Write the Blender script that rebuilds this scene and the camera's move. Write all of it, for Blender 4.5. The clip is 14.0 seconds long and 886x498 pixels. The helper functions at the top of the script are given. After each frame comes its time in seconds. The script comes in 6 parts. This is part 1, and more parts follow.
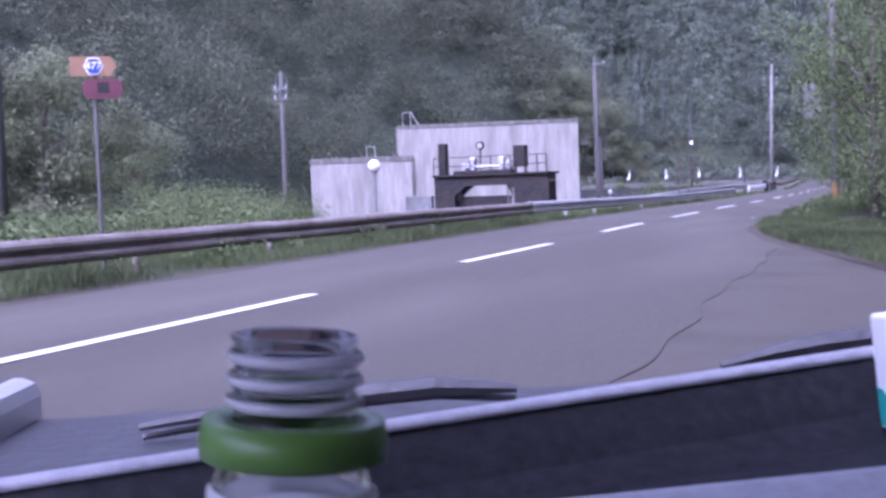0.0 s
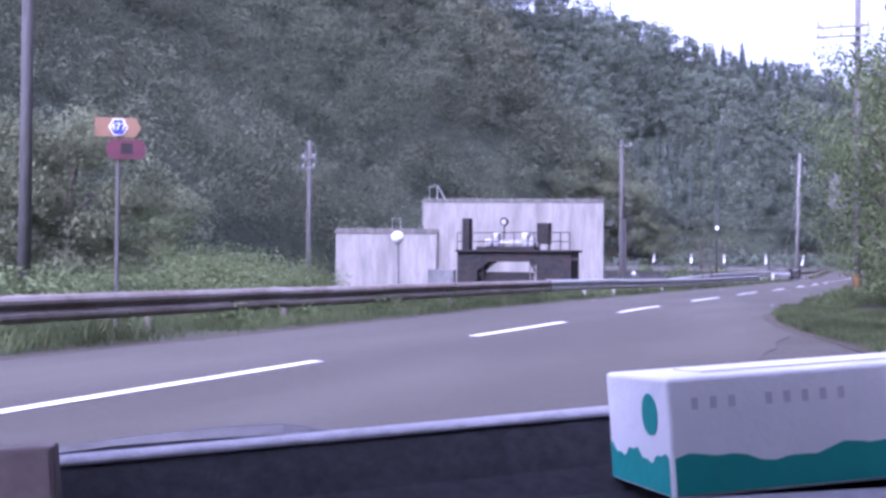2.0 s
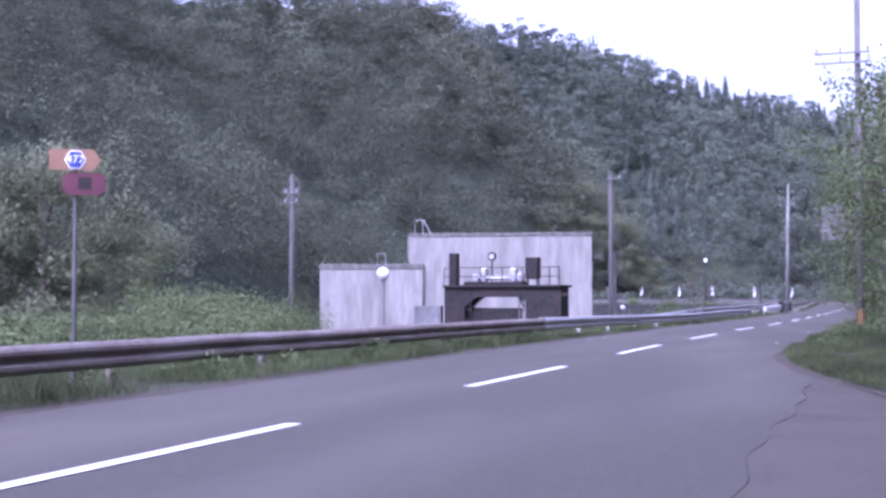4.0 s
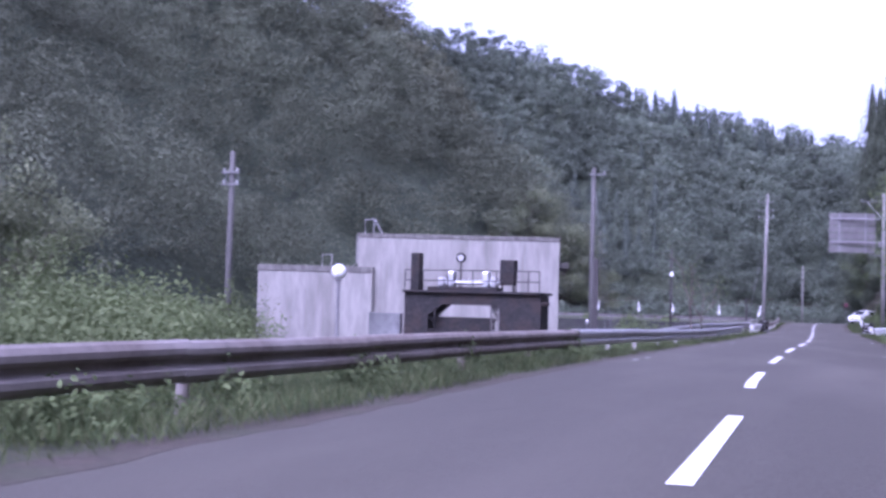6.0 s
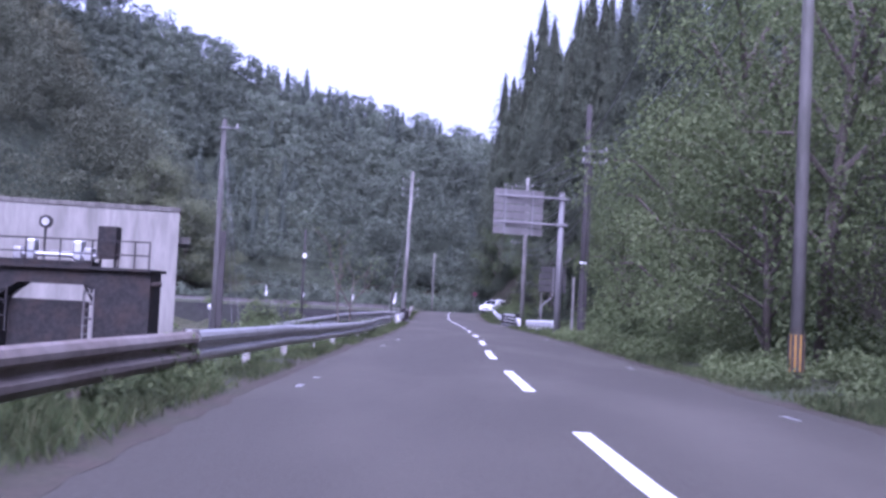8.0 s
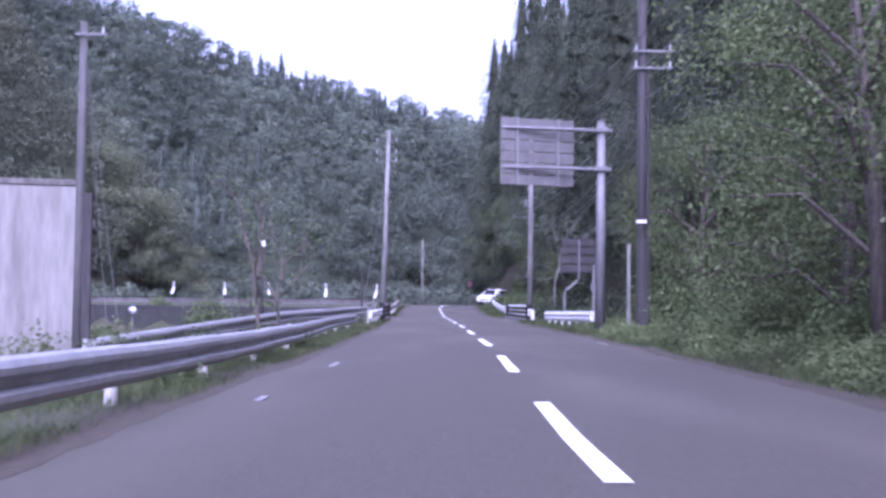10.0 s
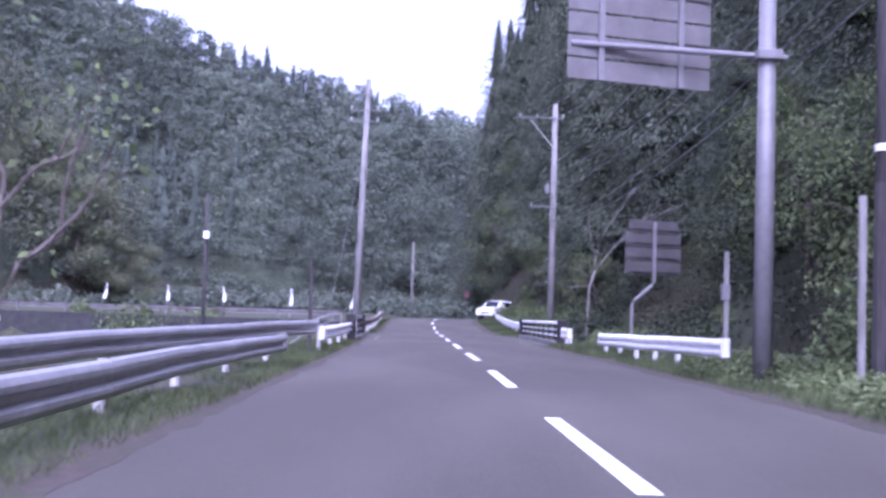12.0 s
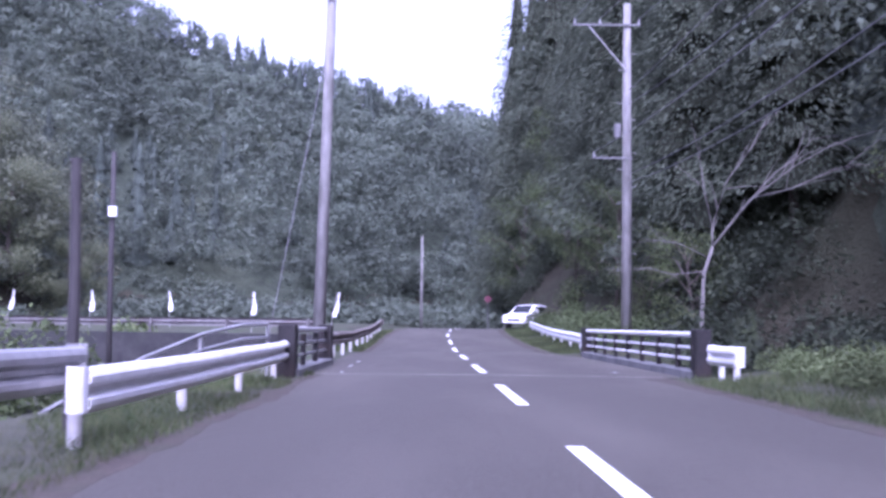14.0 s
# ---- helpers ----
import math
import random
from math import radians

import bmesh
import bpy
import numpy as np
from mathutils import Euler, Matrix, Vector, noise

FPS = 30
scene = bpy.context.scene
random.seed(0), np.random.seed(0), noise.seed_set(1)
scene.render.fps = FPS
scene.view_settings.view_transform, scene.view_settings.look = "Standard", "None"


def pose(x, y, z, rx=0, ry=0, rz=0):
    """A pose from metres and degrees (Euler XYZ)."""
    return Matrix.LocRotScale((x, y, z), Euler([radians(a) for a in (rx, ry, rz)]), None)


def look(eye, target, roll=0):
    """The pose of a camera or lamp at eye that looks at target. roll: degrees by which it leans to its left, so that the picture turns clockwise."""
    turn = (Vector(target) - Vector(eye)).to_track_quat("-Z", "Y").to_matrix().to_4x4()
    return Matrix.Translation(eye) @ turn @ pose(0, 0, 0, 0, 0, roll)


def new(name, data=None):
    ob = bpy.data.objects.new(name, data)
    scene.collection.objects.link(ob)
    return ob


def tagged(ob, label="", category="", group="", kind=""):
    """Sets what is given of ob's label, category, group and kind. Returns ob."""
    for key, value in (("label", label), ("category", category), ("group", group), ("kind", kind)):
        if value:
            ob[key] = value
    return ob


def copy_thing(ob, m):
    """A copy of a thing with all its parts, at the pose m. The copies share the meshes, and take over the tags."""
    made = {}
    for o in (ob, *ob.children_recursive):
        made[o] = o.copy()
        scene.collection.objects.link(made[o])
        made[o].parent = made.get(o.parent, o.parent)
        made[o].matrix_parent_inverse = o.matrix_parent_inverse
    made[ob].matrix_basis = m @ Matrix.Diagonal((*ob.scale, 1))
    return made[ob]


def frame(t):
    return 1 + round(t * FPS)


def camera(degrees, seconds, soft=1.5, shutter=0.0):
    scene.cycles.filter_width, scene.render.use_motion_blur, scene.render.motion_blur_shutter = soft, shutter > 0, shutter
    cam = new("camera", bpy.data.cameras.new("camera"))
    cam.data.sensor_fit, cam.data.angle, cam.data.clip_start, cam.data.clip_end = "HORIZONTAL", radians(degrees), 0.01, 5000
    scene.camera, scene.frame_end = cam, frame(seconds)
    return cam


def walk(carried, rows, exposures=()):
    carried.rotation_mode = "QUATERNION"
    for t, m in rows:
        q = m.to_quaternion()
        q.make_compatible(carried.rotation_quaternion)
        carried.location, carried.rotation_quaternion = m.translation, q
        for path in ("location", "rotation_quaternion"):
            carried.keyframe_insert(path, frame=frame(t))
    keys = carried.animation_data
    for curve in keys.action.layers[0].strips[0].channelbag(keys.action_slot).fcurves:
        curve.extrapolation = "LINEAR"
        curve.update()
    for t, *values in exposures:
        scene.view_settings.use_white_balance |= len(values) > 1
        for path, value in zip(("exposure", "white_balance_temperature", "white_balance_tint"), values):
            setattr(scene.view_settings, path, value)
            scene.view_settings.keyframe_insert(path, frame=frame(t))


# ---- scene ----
PATH = [
    (0, (5.798, -76.330, 1.044), (5.108, -74.455, 0.948), -2.00),
    (0.5, (5.924, -76.379, 1.014), (5.232, -74.508, 0.875), -5.28),
    (1, (5.950, -76.400, 1.030), (5.260, -74.531, 0.858), -4.08),
    (1.5, (5.976, -76.385, 1.026), (5.276, -74.513, 0.936), 0.15),
    (2, (5.992, -76.347, 1.030), (5.265, -74.484, 1.056), 0.51),
    (2.5, (6.021, -76.448, 1.043), (5.296, -74.585, 1.073), 2.22),
    (3, (6.088, -76.337, 1.051), (5.374, -74.471, 1.129), -1.15),
    (3.5, (5.885, -76.050, 1.135), (5.175, -74.181, 1.215), -0.60),
    (4, (5.349, -74.916, 1.150), (4.645, -73.045, 1.232), 0.00),
    (4.5, (4.380, -73.020, 1.080), (3.680, -71.148, 1.166), 0.40),
    (5.5, (1.785, -68.871, 0.864), (1.089, -66.998, 0.956), 0.92),
    (6, (0.824, -66.667, 0.912), (0.222, -64.763, 1.014), 1.66),
    (6.5, (-0.039, -64.448, 0.920), (-0.452, -62.494, 1.016), 2.76),
    (7, (-0.707, -61.740, 0.930), (-0.960, -59.760, 1.055), 3.62),
    (7.5, (-1.160, -58.516, 0.963), (-1.262, -56.520, 1.048), 3.32),
    (8, (-1.440, -55.043, 0.966), (-1.438, -53.046, 1.066), 2.80),
    (10.5, (-1.167, -31.223, 0.899), (-1.153, -29.225, 0.988), 0.48),
    (11, (-1.162, -26.519, 0.950), (-1.141, -24.521, 1.046), 1.19),
    (11.5, (-1.178, -21.625, 0.939), (-1.152, -19.628, 1.047), 1.18),
    (12, (-1.217, -16.634, 0.950), (-1.187, -14.637, 1.061), 1.68),
    (12.5, (-1.212, -11.319, 0.957), (-1.183, -9.322, 1.072), 1.01),
    (13, (-1.173, -5.870, 0.954), (-1.148, -3.874, 1.072), 0.90),
    (13.5, (-1.195, -0.364, 0.963), (-1.172, 1.632, 1.087), 1.25),
    (14, (-1.129, 5.316, 0.956), (-1.119, 7.312, 1.082), 0.68),
]
cam = camera(40.0, 14.0, soft=3.0, shutter=0.2)
walk(cam, [(t, look(eye, target, roll)) for t, eye, target, roll in PATH],
     exposures=[(0.0, 1.6, 4900, 50), (0.5, 1.6, 4900, 50), (1.0, 1.92, 4900, 50), (1.5, 1.85, 4900, 50), (2.0, 1.68, 4900, 50), (3.0, 1.6, 4900, 50), (5.5, 1.42, 4900, 50), (6.5, 1.3, 4900, 50), (7.0, 1.24, 4900, 50), (8.0, 1.36, 4900, 50), (10.5, 1.52, 4900, 50), (14.0, 1.66, 4900, 50)])

# ---- daylight: thin overcast, the sun behind cloud at the camera's back ----
SUN_AZ, SUN_EL = 185.0, 50.0
world = bpy.data.worlds.new("overcast_sky")
scene.world = world
world.use_nodes = True
wn = world.node_tree.nodes
sky = wn.new("ShaderNodeTexSky")
sky.sky_type = "NISHITA"
sky.sun_disc = False
sky.sun_elevation, sky.sun_rotation = radians(SUN_EL), radians(SUN_AZ)
sky.air_density, sky.dust_density, sky.ozone_density = 1.0, 6.0, 1.0
wn["Background"].inputs["Strength"].default_value = 0.15
cloud = wn.new("ShaderNodeHueSaturation")  # thin cloud takes most of the blue out of the sky
cloud.inputs["Saturation"].default_value = 0.3
world.node_tree.links.new(sky.outputs[0], cloud.inputs["Color"])
world.node_tree.links.new(cloud.outputs[0], wn["Background"].inputs["Color"])
sun_data = bpy.data.lights.new("sun", "SUN")
sun_data.energy, sun_data.angle, sun_data.color = 0.62, radians(30), (1.0, 0.96, 0.9)
sun = new("sun", sun_data)
sun.matrix_world = look((math.sin(radians(SUN_AZ)) * 100, math.cos(radians(SUN_AZ)) * 100, math.tan(radians(SUN_EL)) * 100), (0, 0, 0))


# ---- materials ----
def surf(name, c1, c2, scale=4.0, rough=0.7, bump=0.2, metal=0.0, c3=None, scale3=0.5, amount3=0.5, stretch=(1, 1, 1), coords="Object",
         per_piece=0.0, spec=0.5, fine=None, deep=0.02):
    """A mottled surface: two colours mixed by grain, a third by large stains, fine relief."""
    m = bpy.data.materials.new(name)
    m.use_nodes = True
    n, l = m.node_tree.nodes, m.node_tree.links
    b = n["Principled BSDF"]
    tc, mp = n.new("ShaderNodeTexCoord"), n.new("ShaderNodeMapping")
    mp.inputs["Scale"].default_value = stretch
    l.new(tc.outputs[coords], mp.inputs[0])
    no = n.new("ShaderNodeTexNoise")
    no.inputs["Scale"].default_value, no.inputs["Detail"].default_value, no.inputs["Roughness"].default_value = scale, 8, 0.65
    l.new(mp.outputs[0], no.inputs["Vector"])
    ra = n.new("ShaderNodeValToRGB")
    ra.color_ramp.elements[0].position, ra.color_ramp.elements[1].position = 0.34, 0.66
    ra.color_ramp.elements[0].color, ra.color_ramp.elements[1].color = (*c1, 1), (*c2, 1)
    l.new(no.outputs[0], ra.inputs[0])
    col = ra.outputs[0]
    if c3:
        n3 = n.new("ShaderNodeTexNoise")
        n3.inputs["Scale"].default_value, n3.inputs["Detail"].default_value = scale3, 5
        l.new(mp.outputs[0], n3.inputs["Vector"])
        r3 = n.new("ShaderNodeMapRange")
        r3.inputs[1].default_value, r3.inputs[2].default_value, r3.inputs[4].default_value = 0.45, 0.7, amount3
        l.new(n3.outputs[0], r3.inputs[0])
        mx = n.new("ShaderNodeMix")
        mx.data_type = "RGBA"
        l.new(r3.outputs[0], mx.inputs[0]), l.new(col, mx.inputs[6])
        mx.inputs[7].default_value = (*c3, 1)
        col = mx.outputs[2]
    if per_piece:
        oi = n.new("ShaderNodeObjectInfo") if per_piece > 0 else n.new("ShaderNodeNewGeometry")
        hs = n.new("ShaderNodeHueSaturation")
        mr = n.new("ShaderNodeMapRange")
        mr.inputs[3].default_value, mr.inputs[4].default_value = 1 - abs(per_piece), 1 + abs(per_piece)
        l.new(oi.outputs["Random" if per_piece > 0 else "Random Per Island"], mr.inputs[0])
        l.new(mr.outputs[0], hs.inputs["Value"]), l.new(col, hs.inputs["Color"])
        col = hs.outputs[0]
    l.new(col, b.inputs["Base Color"])
    b.inputs["Roughness"].default_value, b.inputs["Metallic"].default_value = rough, metal
    b.inputs["Specular IOR Level"].default_value = spec
    if bump:
        bp = n.new("ShaderNodeBump")
        bp.inputs["Strength"].default_value, bp.inputs["Distance"].default_value = bump, deep
        nf = n.new("ShaderNodeTexNoise")
        nf.inputs["Scale"].default_value, nf.inputs["Detail"].default_value = fine or scale * 6, 6
        l.new(mp.outputs[0], nf.inputs["Vector"])
        l.new(nf.outputs[0], bp.inputs["Height"]), l.new(bp.outputs[0], b.inputs["Normal"])
    return m


def leafy(name, c1, c2, c3, through_light=0.35, patch=0.35):
    """Leaves: colour differs leaf by leaf, some light passes through."""
    m = bpy.data.materials.new(name)
    m.use_nodes = True
    n, l = m.node_tree.nodes, m.node_tree.links
    b = n["Principled BSDF"]
    geo, oi = n.new("ShaderNodeNewGeometry"), n.new("ShaderNodeObjectInfo")
    ra = n.new("ShaderNodeValToRGB")
    ra.color_ramp.elements[0].color, ra.color_ramp.elements[1].color = (*c1, 1), (*c3, 1)
    ra.color_ramp.elements.new(0.5).color = (*c2, 1)
    l.new(geo.outputs["Random Per Island"], ra.inputs[0])
    tc, no = n.new("ShaderNodeTexCoord"), n.new("ShaderNodeTexNoise")
    no.inputs["Scale"].default_value = patch
    l.new(tc.outputs["Object"], no.inputs["Vector"])
    hs, mr = n.new("ShaderNodeHueSaturation"), n.new("ShaderNodeMapRange")
    mr.inputs[1].default_value, mr.inputs[2].default_value, mr.inputs[3].default_value, mr.inputs[4].default_value = 0.3, 0.7, 0.6, 1.4
    l.new(no.outputs[0], mr.inputs[0]), l.new(mr.outputs[0], hs.inputs["Value"]), l.new(ra.outputs[0], hs.inputs["Color"])
    l.new(hs.outputs[0], b.inputs["Base Color"])
    b.inputs["Roughness"].default_value, b.inputs["Specular IOR Level"].default_value = 0.8, 0.2
    tr, mx = n.new("ShaderNodeBsdfTranslucent"), n.new("ShaderNodeMixShader")
    l.new(hs.outputs[0], tr.inputs["Color"])
    mx.inputs[0].default_value = through_light
    l.new(b.outputs[0], mx.inputs[1]), l.new(tr.outputs[0], mx.inputs[2])
    l.new(mx.outputs[0], n["Material Output"].inputs[0])
    return m


ASPHALT = surf("asphalt", (0.045, 0.0405, 0.031), (0.069, 0.062, 0.048), 45, 0.85, 0.5, c3=(0.098, 0.089, 0.07), scale3=0.4, amount3=0.75, stretch=(1, 0.22, 1))
ASPHALT_OLD = surf("old_asphalt", (0.055, 0.049, 0.037), (0.082, 0.073, 0.056), 30, 0.9, 0.6, c3=(0.043, 0.038, 0.029), scale3=0.8, amount3=0.7)
WHITE_LINE = surf("road_paint", (0.62, 0.62, 0.62), (0.8, 0.8, 0.8), 25, 0.6, 0.3, c3=(0.45, 0.45, 0.46), scale3=6, amount3=0.35)
SOIL = surf("verge_soil", (0.028, 0.032, 0.016), (0.06, 0.06, 0.032), 3, 0.95, 0.8, c3=(0.04, 0.058, 0.02), scale3=0.3, amount3=0.9)
CONCRETE_EDGE = surf("stained_concrete_edge", (0.09, 0.085, 0.074), (0.17, 0.16, 0.14), 3.5, 0.9, 0.3, c3=(0.05, 0.047, 0.04), scale3=1.1, amount3=0.8, stretch=(1.6, 1.6, 0.3))
CONCRETE = surf("weathered_concrete", (0.19, 0.181, 0.158), (0.26, 0.248, 0.219), 2.2, 0.85, 0.3, c3=(0.1, 0.094, 0.08), scale3=0.8, amount3=0.6, stretch=(1.3, 1.3, 0.28))
WALL_DARK = surf("black_stained_stone", (0.02, 0.02, 0.02), (0.05, 0.048, 0.045), 1.5, 0.9, 0.6, c3=(0.03, 0.035, 0.025), scale3=0.5, amount3=0.7)
DIRT = surf("edge_dirt", (0.035, 0.028, 0.02), (0.075, 0.06, 0.044), 9, 0.95, 0.8, c3=(0.04, 0.045, 0.022), scale3=1.2, amount3=0.8)
FADED_LINE = surf("faded_road_paint", (0.14, 0.14, 0.14), (0.4, 0.4, 0.4), 9, 0.7, 0.3)
CONCRETE_DARK = surf("damp_concrete", (0.10, 0.10, 0.10), (0.2, 0.2, 0.19), 2.0, 0.9, 0.4, c3=(0.06, 0.065, 0.06), scale3=0.5, amount3=0.7)
STEEL_DARK = surf("dark_painted_steel", (0.014, 0.013, 0.013), (0.032, 0.029, 0.028), 6, 0.75, 0.15, spec=0.25, c3=(0.045, 0.03, 0.022), scale3=1.5, amount3=0.5)
GALV = surf("galvanised_steel", (0.34, 0.335, 0.33), (0.46, 0.455, 0.45), 7, 0.4, 0.1, metal=0.45, c3=(0.22, 0.21, 0.2), scale3=1.2, amount3=0.5)
GALV_DULL = surf("dull_grimy_galvanised_steel", (0.12, 0.115, 0.11), (0.2, 0.19, 0.18), 6, 0.7, 0.15, metal=0.1, c3=(0.08, 0.065, 0.055), scale3=0.9, amount3=0.7)
RUSTY = surf("weathered_brown_steel", (0.145, 0.123, 0.108), (0.215, 0.187, 0.166), 5, 0.85, 0.2, spec=0.2, c3=(0.29, 0.268, 0.25), scale3=0.7, amount3=0.7)
WHITE_PAINT = surf("white_painted_steel", (0.72, 0.72, 0.73), (0.82, 0.82, 0.82), 5, 0.45, 0.08, c3=(0.5, 0.49, 0.47), scale3=2.5, amount3=0.4)
POST_WHITE = surf("grubby_white_paint", (0.4, 0.39, 0.37), (0.52, 0.51, 0.49), 9, 0.6, 0.1, c3=(0.25, 0.22, 0.18), scale3=4, amount3=0.6)
POLE_CONC = surf("pole_concrete", (0.17, 0.163, 0.15), (0.25, 0.242, 0.225), 4, 0.85, 0.25, c3=(0.085, 0.085, 0.07), scale3=1.6, amount3=0.8, stretch=(2, 2, 0.5))
POLE_MID = surf("weathered_pole_concrete", (0.105, 0.1, 0.092), (0.165, 0.158, 0.146), 4, 0.9, 0.25, c3=(0.065, 0.068, 0.052), scale3=1.2, amount3=0.8, stretch=(2, 2, 0.5))
POLE_OLD = surf("grimy_pole_concrete", (0.07, 0.067, 0.062), (0.11, 0.106, 0.098), 4, 0.9, 0.25, c3=(0.05, 0.048, 0.043), scale3=0.8, amount3=0.6, stretch=(2, 2, 0.4))
POLE_DARK = surf("dark_wrapped_pole", (0.03, 0.027, 0.026), (0.058, 0.053, 0.051), 5, 0.9, 0.3, stretch=(2, 2, 0.3))
GREY_PAINT = surf("grey_painted_steel", (0.13, 0.128, 0.128), (0.19, 0.186, 0.184), 4, 0.5, 0.08, c3=(0.16, 0.15, 0.15), scale3=1.5, amount3=0.4)
ALU = surf("aluminium_sheet", (0.105, 0.1, 0.096), (0.15, 0.143, 0.137), 3, 0.6, 0.08, metal=0.0, c3=(0.08, 0.074, 0.07), scale3=1.0, amount3=0.5)
PIPE = surf("bright_metal", (0.7, 0.7, 0.72), (0.8, 0.8, 0.82), 4, 0.3, 0.05, metal=0.9)
WIRE = surf("grey_cable", (0.13, 0.13, 0.13), (0.21, 0.21, 0.21), 8, 0.7, 0)
BARK = surf("bark", (0.06, 0.05, 0.04), (0.14, 0.12, 0.10), 9, 0.95, 0.8, stretch=(2, 2, 0.4))
BARK_PALE = surf("pale_bark", (0.13, 0.12, 0.108), (0.21, 0.198, 0.18), 9, 0.9, 0.5, stretch=(2, 2, 0.4))
WATER = surf("dark_water", (0.015, 0.02, 0.02), (0.03, 0.035, 0.033), 0.7, 0.06, 0.06, fine=2.5)
YELLOW = surf("yellow_guard", (0.28, 0.15, 0.025), (0.36, 0.2, 0.035), 6, 0.6, 0.1)
BLACK = surf("black_rubber", (0.02, 0.02, 0.022), (0.035, 0.035, 0.04), 10, 0.6, 0.2)
SIGN_ORANGE = surf("orange_sign_face", (0.19, 0.105, 0.055), (0.235, 0.13, 0.07), 3, 0.45, 0.02)
SIGN_BLUE = surf("blue_sign_face", (0.025, 0.045, 0.2), (0.03, 0.055, 0.25), 3, 0.45, 0.02)
SIGN_RED = surf("red_sign_face", (0.075, 0.018, 0.028), (0.1, 0.024, 0.036), 3, 0.45, 0.02)
SIGN_WHITE = surf("white_sign_face", (0.75, 0.75, 0.75), (0.8, 0.8, 0.8), 3, 0.45, 0.02)
GLOBE = surf("milky_globe", (0.7, 0.7, 0.7), (0.82, 0.82, 0.82), 3, 0.2, 0.0)
CLOTH = surf("white_cloth", (0.7, 0.7, 0.7), (0.8, 0.8, 0.8), 12, 0.9, 0.2)
CAR_WHITE = surf("white_car_paint", (0.75, 0.75, 0.76), (0.8, 0.8, 0.8), 3, 0.25, 0)
CAR_GLASS = surf("tinted_car_glass", (0.015, 0.017, 0.02), (0.02, 0.022, 0.025), 3, 0.08, 0)
LEAF_LIGHT = leafy("light_leaves", (0.088, 0.114, 0.046), (0.122, 0.153, 0.066), (0.162, 0.192, 0.09))
LEAF_MID = leafy("mid_leaves", (0.075, 0.1, 0.044), (0.115, 0.148, 0.064), (0.165, 0.198, 0.09))
# Leaf colour lowered to stand in for the shade below the cedars.
LEAF_DARK = leafy("shaded_undergrowth_leaves", (0.038, 0.047, 0.03), (0.048, 0.06, 0.036), (0.064, 0.076, 0.045), 0.3)
# Needle colour lightened to imitate haze over the roadside cedars.
LEAF_CEDAR = leafy("hazed_cedar_needles", (0.08, 0.095, 0.066), (0.1, 0.12, 0.08), (0.125, 0.145, 0.096), 0.35, 0.2)
# Darker than the needles, to imitate the shade inside the crowns.
CEDAR_MASS = surf("cedar_inner_shade", (0.03, 0.036, 0.024), (0.055, 0.062, 0.04), 2.5, 0.95, 0.8, spec=0.1, fine=9, deep=0.1)
# Tone of the sheet that stands in for shade between the crowns.
SHADED = surf("canopy_shade_tone", (0.03, 0.038, 0.026), (0.058, 0.07, 0.046), 0.8, 0.95, 1.0, spec=0.1, fine=1.8, deep=0.5, c3=(0.07, 0.08, 0.048), scale3=0.05, amount3=0.6)
# Lifted and blued leaf colour, in place of haze over the hills.
LEAF_WOOD = leafy("hazed_woodland_leaves", (0.095, 0.114, 0.086), (0.117, 0.14, 0.102), (0.147, 0.172, 0.124), 0.4, 0.05)
LEAF_PALE = leafy("pale_tree_leaves", (0.125, 0.142, 0.08), (0.16, 0.18, 0.102), (0.2, 0.218, 0.132), 0.45)
# Paler than the hill's other leaves: its lit outline put into the colour.
LEAF_EDGE = leafy("lit_edge_leaves", (0.115, 0.124, 0.078), (0.145, 0.154, 0.098), (0.18, 0.188, 0.122), 0.45, 0.08)
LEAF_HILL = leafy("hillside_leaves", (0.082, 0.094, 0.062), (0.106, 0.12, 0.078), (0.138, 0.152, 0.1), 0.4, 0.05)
# Bluer than the near cedars: distance haze put into the colour.
LEAF_SPIRE = leafy("hazed_far_cedar_needles", (0.058, 0.072, 0.055), (0.07, 0.087, 0.066), (0.088, 0.106, 0.08), 0.3, 0.08)
GRASS = leafy("grass_blades", (0.055, 0.078, 0.032), (0.084, 0.108, 0.044), (0.13, 0.14, 0.07), 0.4)
# Leaf litter, its colour darkened further for shade that sparse cedars don't cast.
SHADED_FLOOR = surf("shaded_forest_floor", (0.026, 0.024, 0.016), (0.05, 0.047, 0.031), 1.2, 0.95, 1.0, c3=(0.035, 0.042, 0.024), scale3=0.15, amount3=0.9, spec=0.1, deep=0.1)
# Darker copy of the sheet metal: the trees' shade put into the colour.
SHADED_PANEL = surf("shaded_sign_back", (0.05, 0.048, 0.046), (0.08, 0.077, 0.073), 3, 0.7, 0.08, c3=(0.036, 0.034, 0.032), scale3=1.0, amount3=0.5)
# Crowns take the needles' haze-blue tint in their colour.
SPIRE_MASS = surf("hazed_far_cedar_crowns", (0.05, 0.062, 0.05), (0.075, 0.092, 0.07), 1.6, 0.95, 0.7, per_piece=-0.2, fine=3.5, deep=0.2, spec=0.1, stretch=(1, 1, 0.4))


# ---- building blocks ----
def link(name, verts, faces, material, parent=None, label="", smooth=False):
    me = bpy.data.meshes.new(name)
    me.from_pydata([tuple(v) for v in verts], [], [tuple(f) for f in faces])
    me.materials.append(material)
    if smooth:
        me.polygons.foreach_set("use_smooth", [True] * len(me.polygons))
    ob = new(name, me)
    if parent:
        ob.parent = parent
    if label:
        ob["label"] = label
    return ob


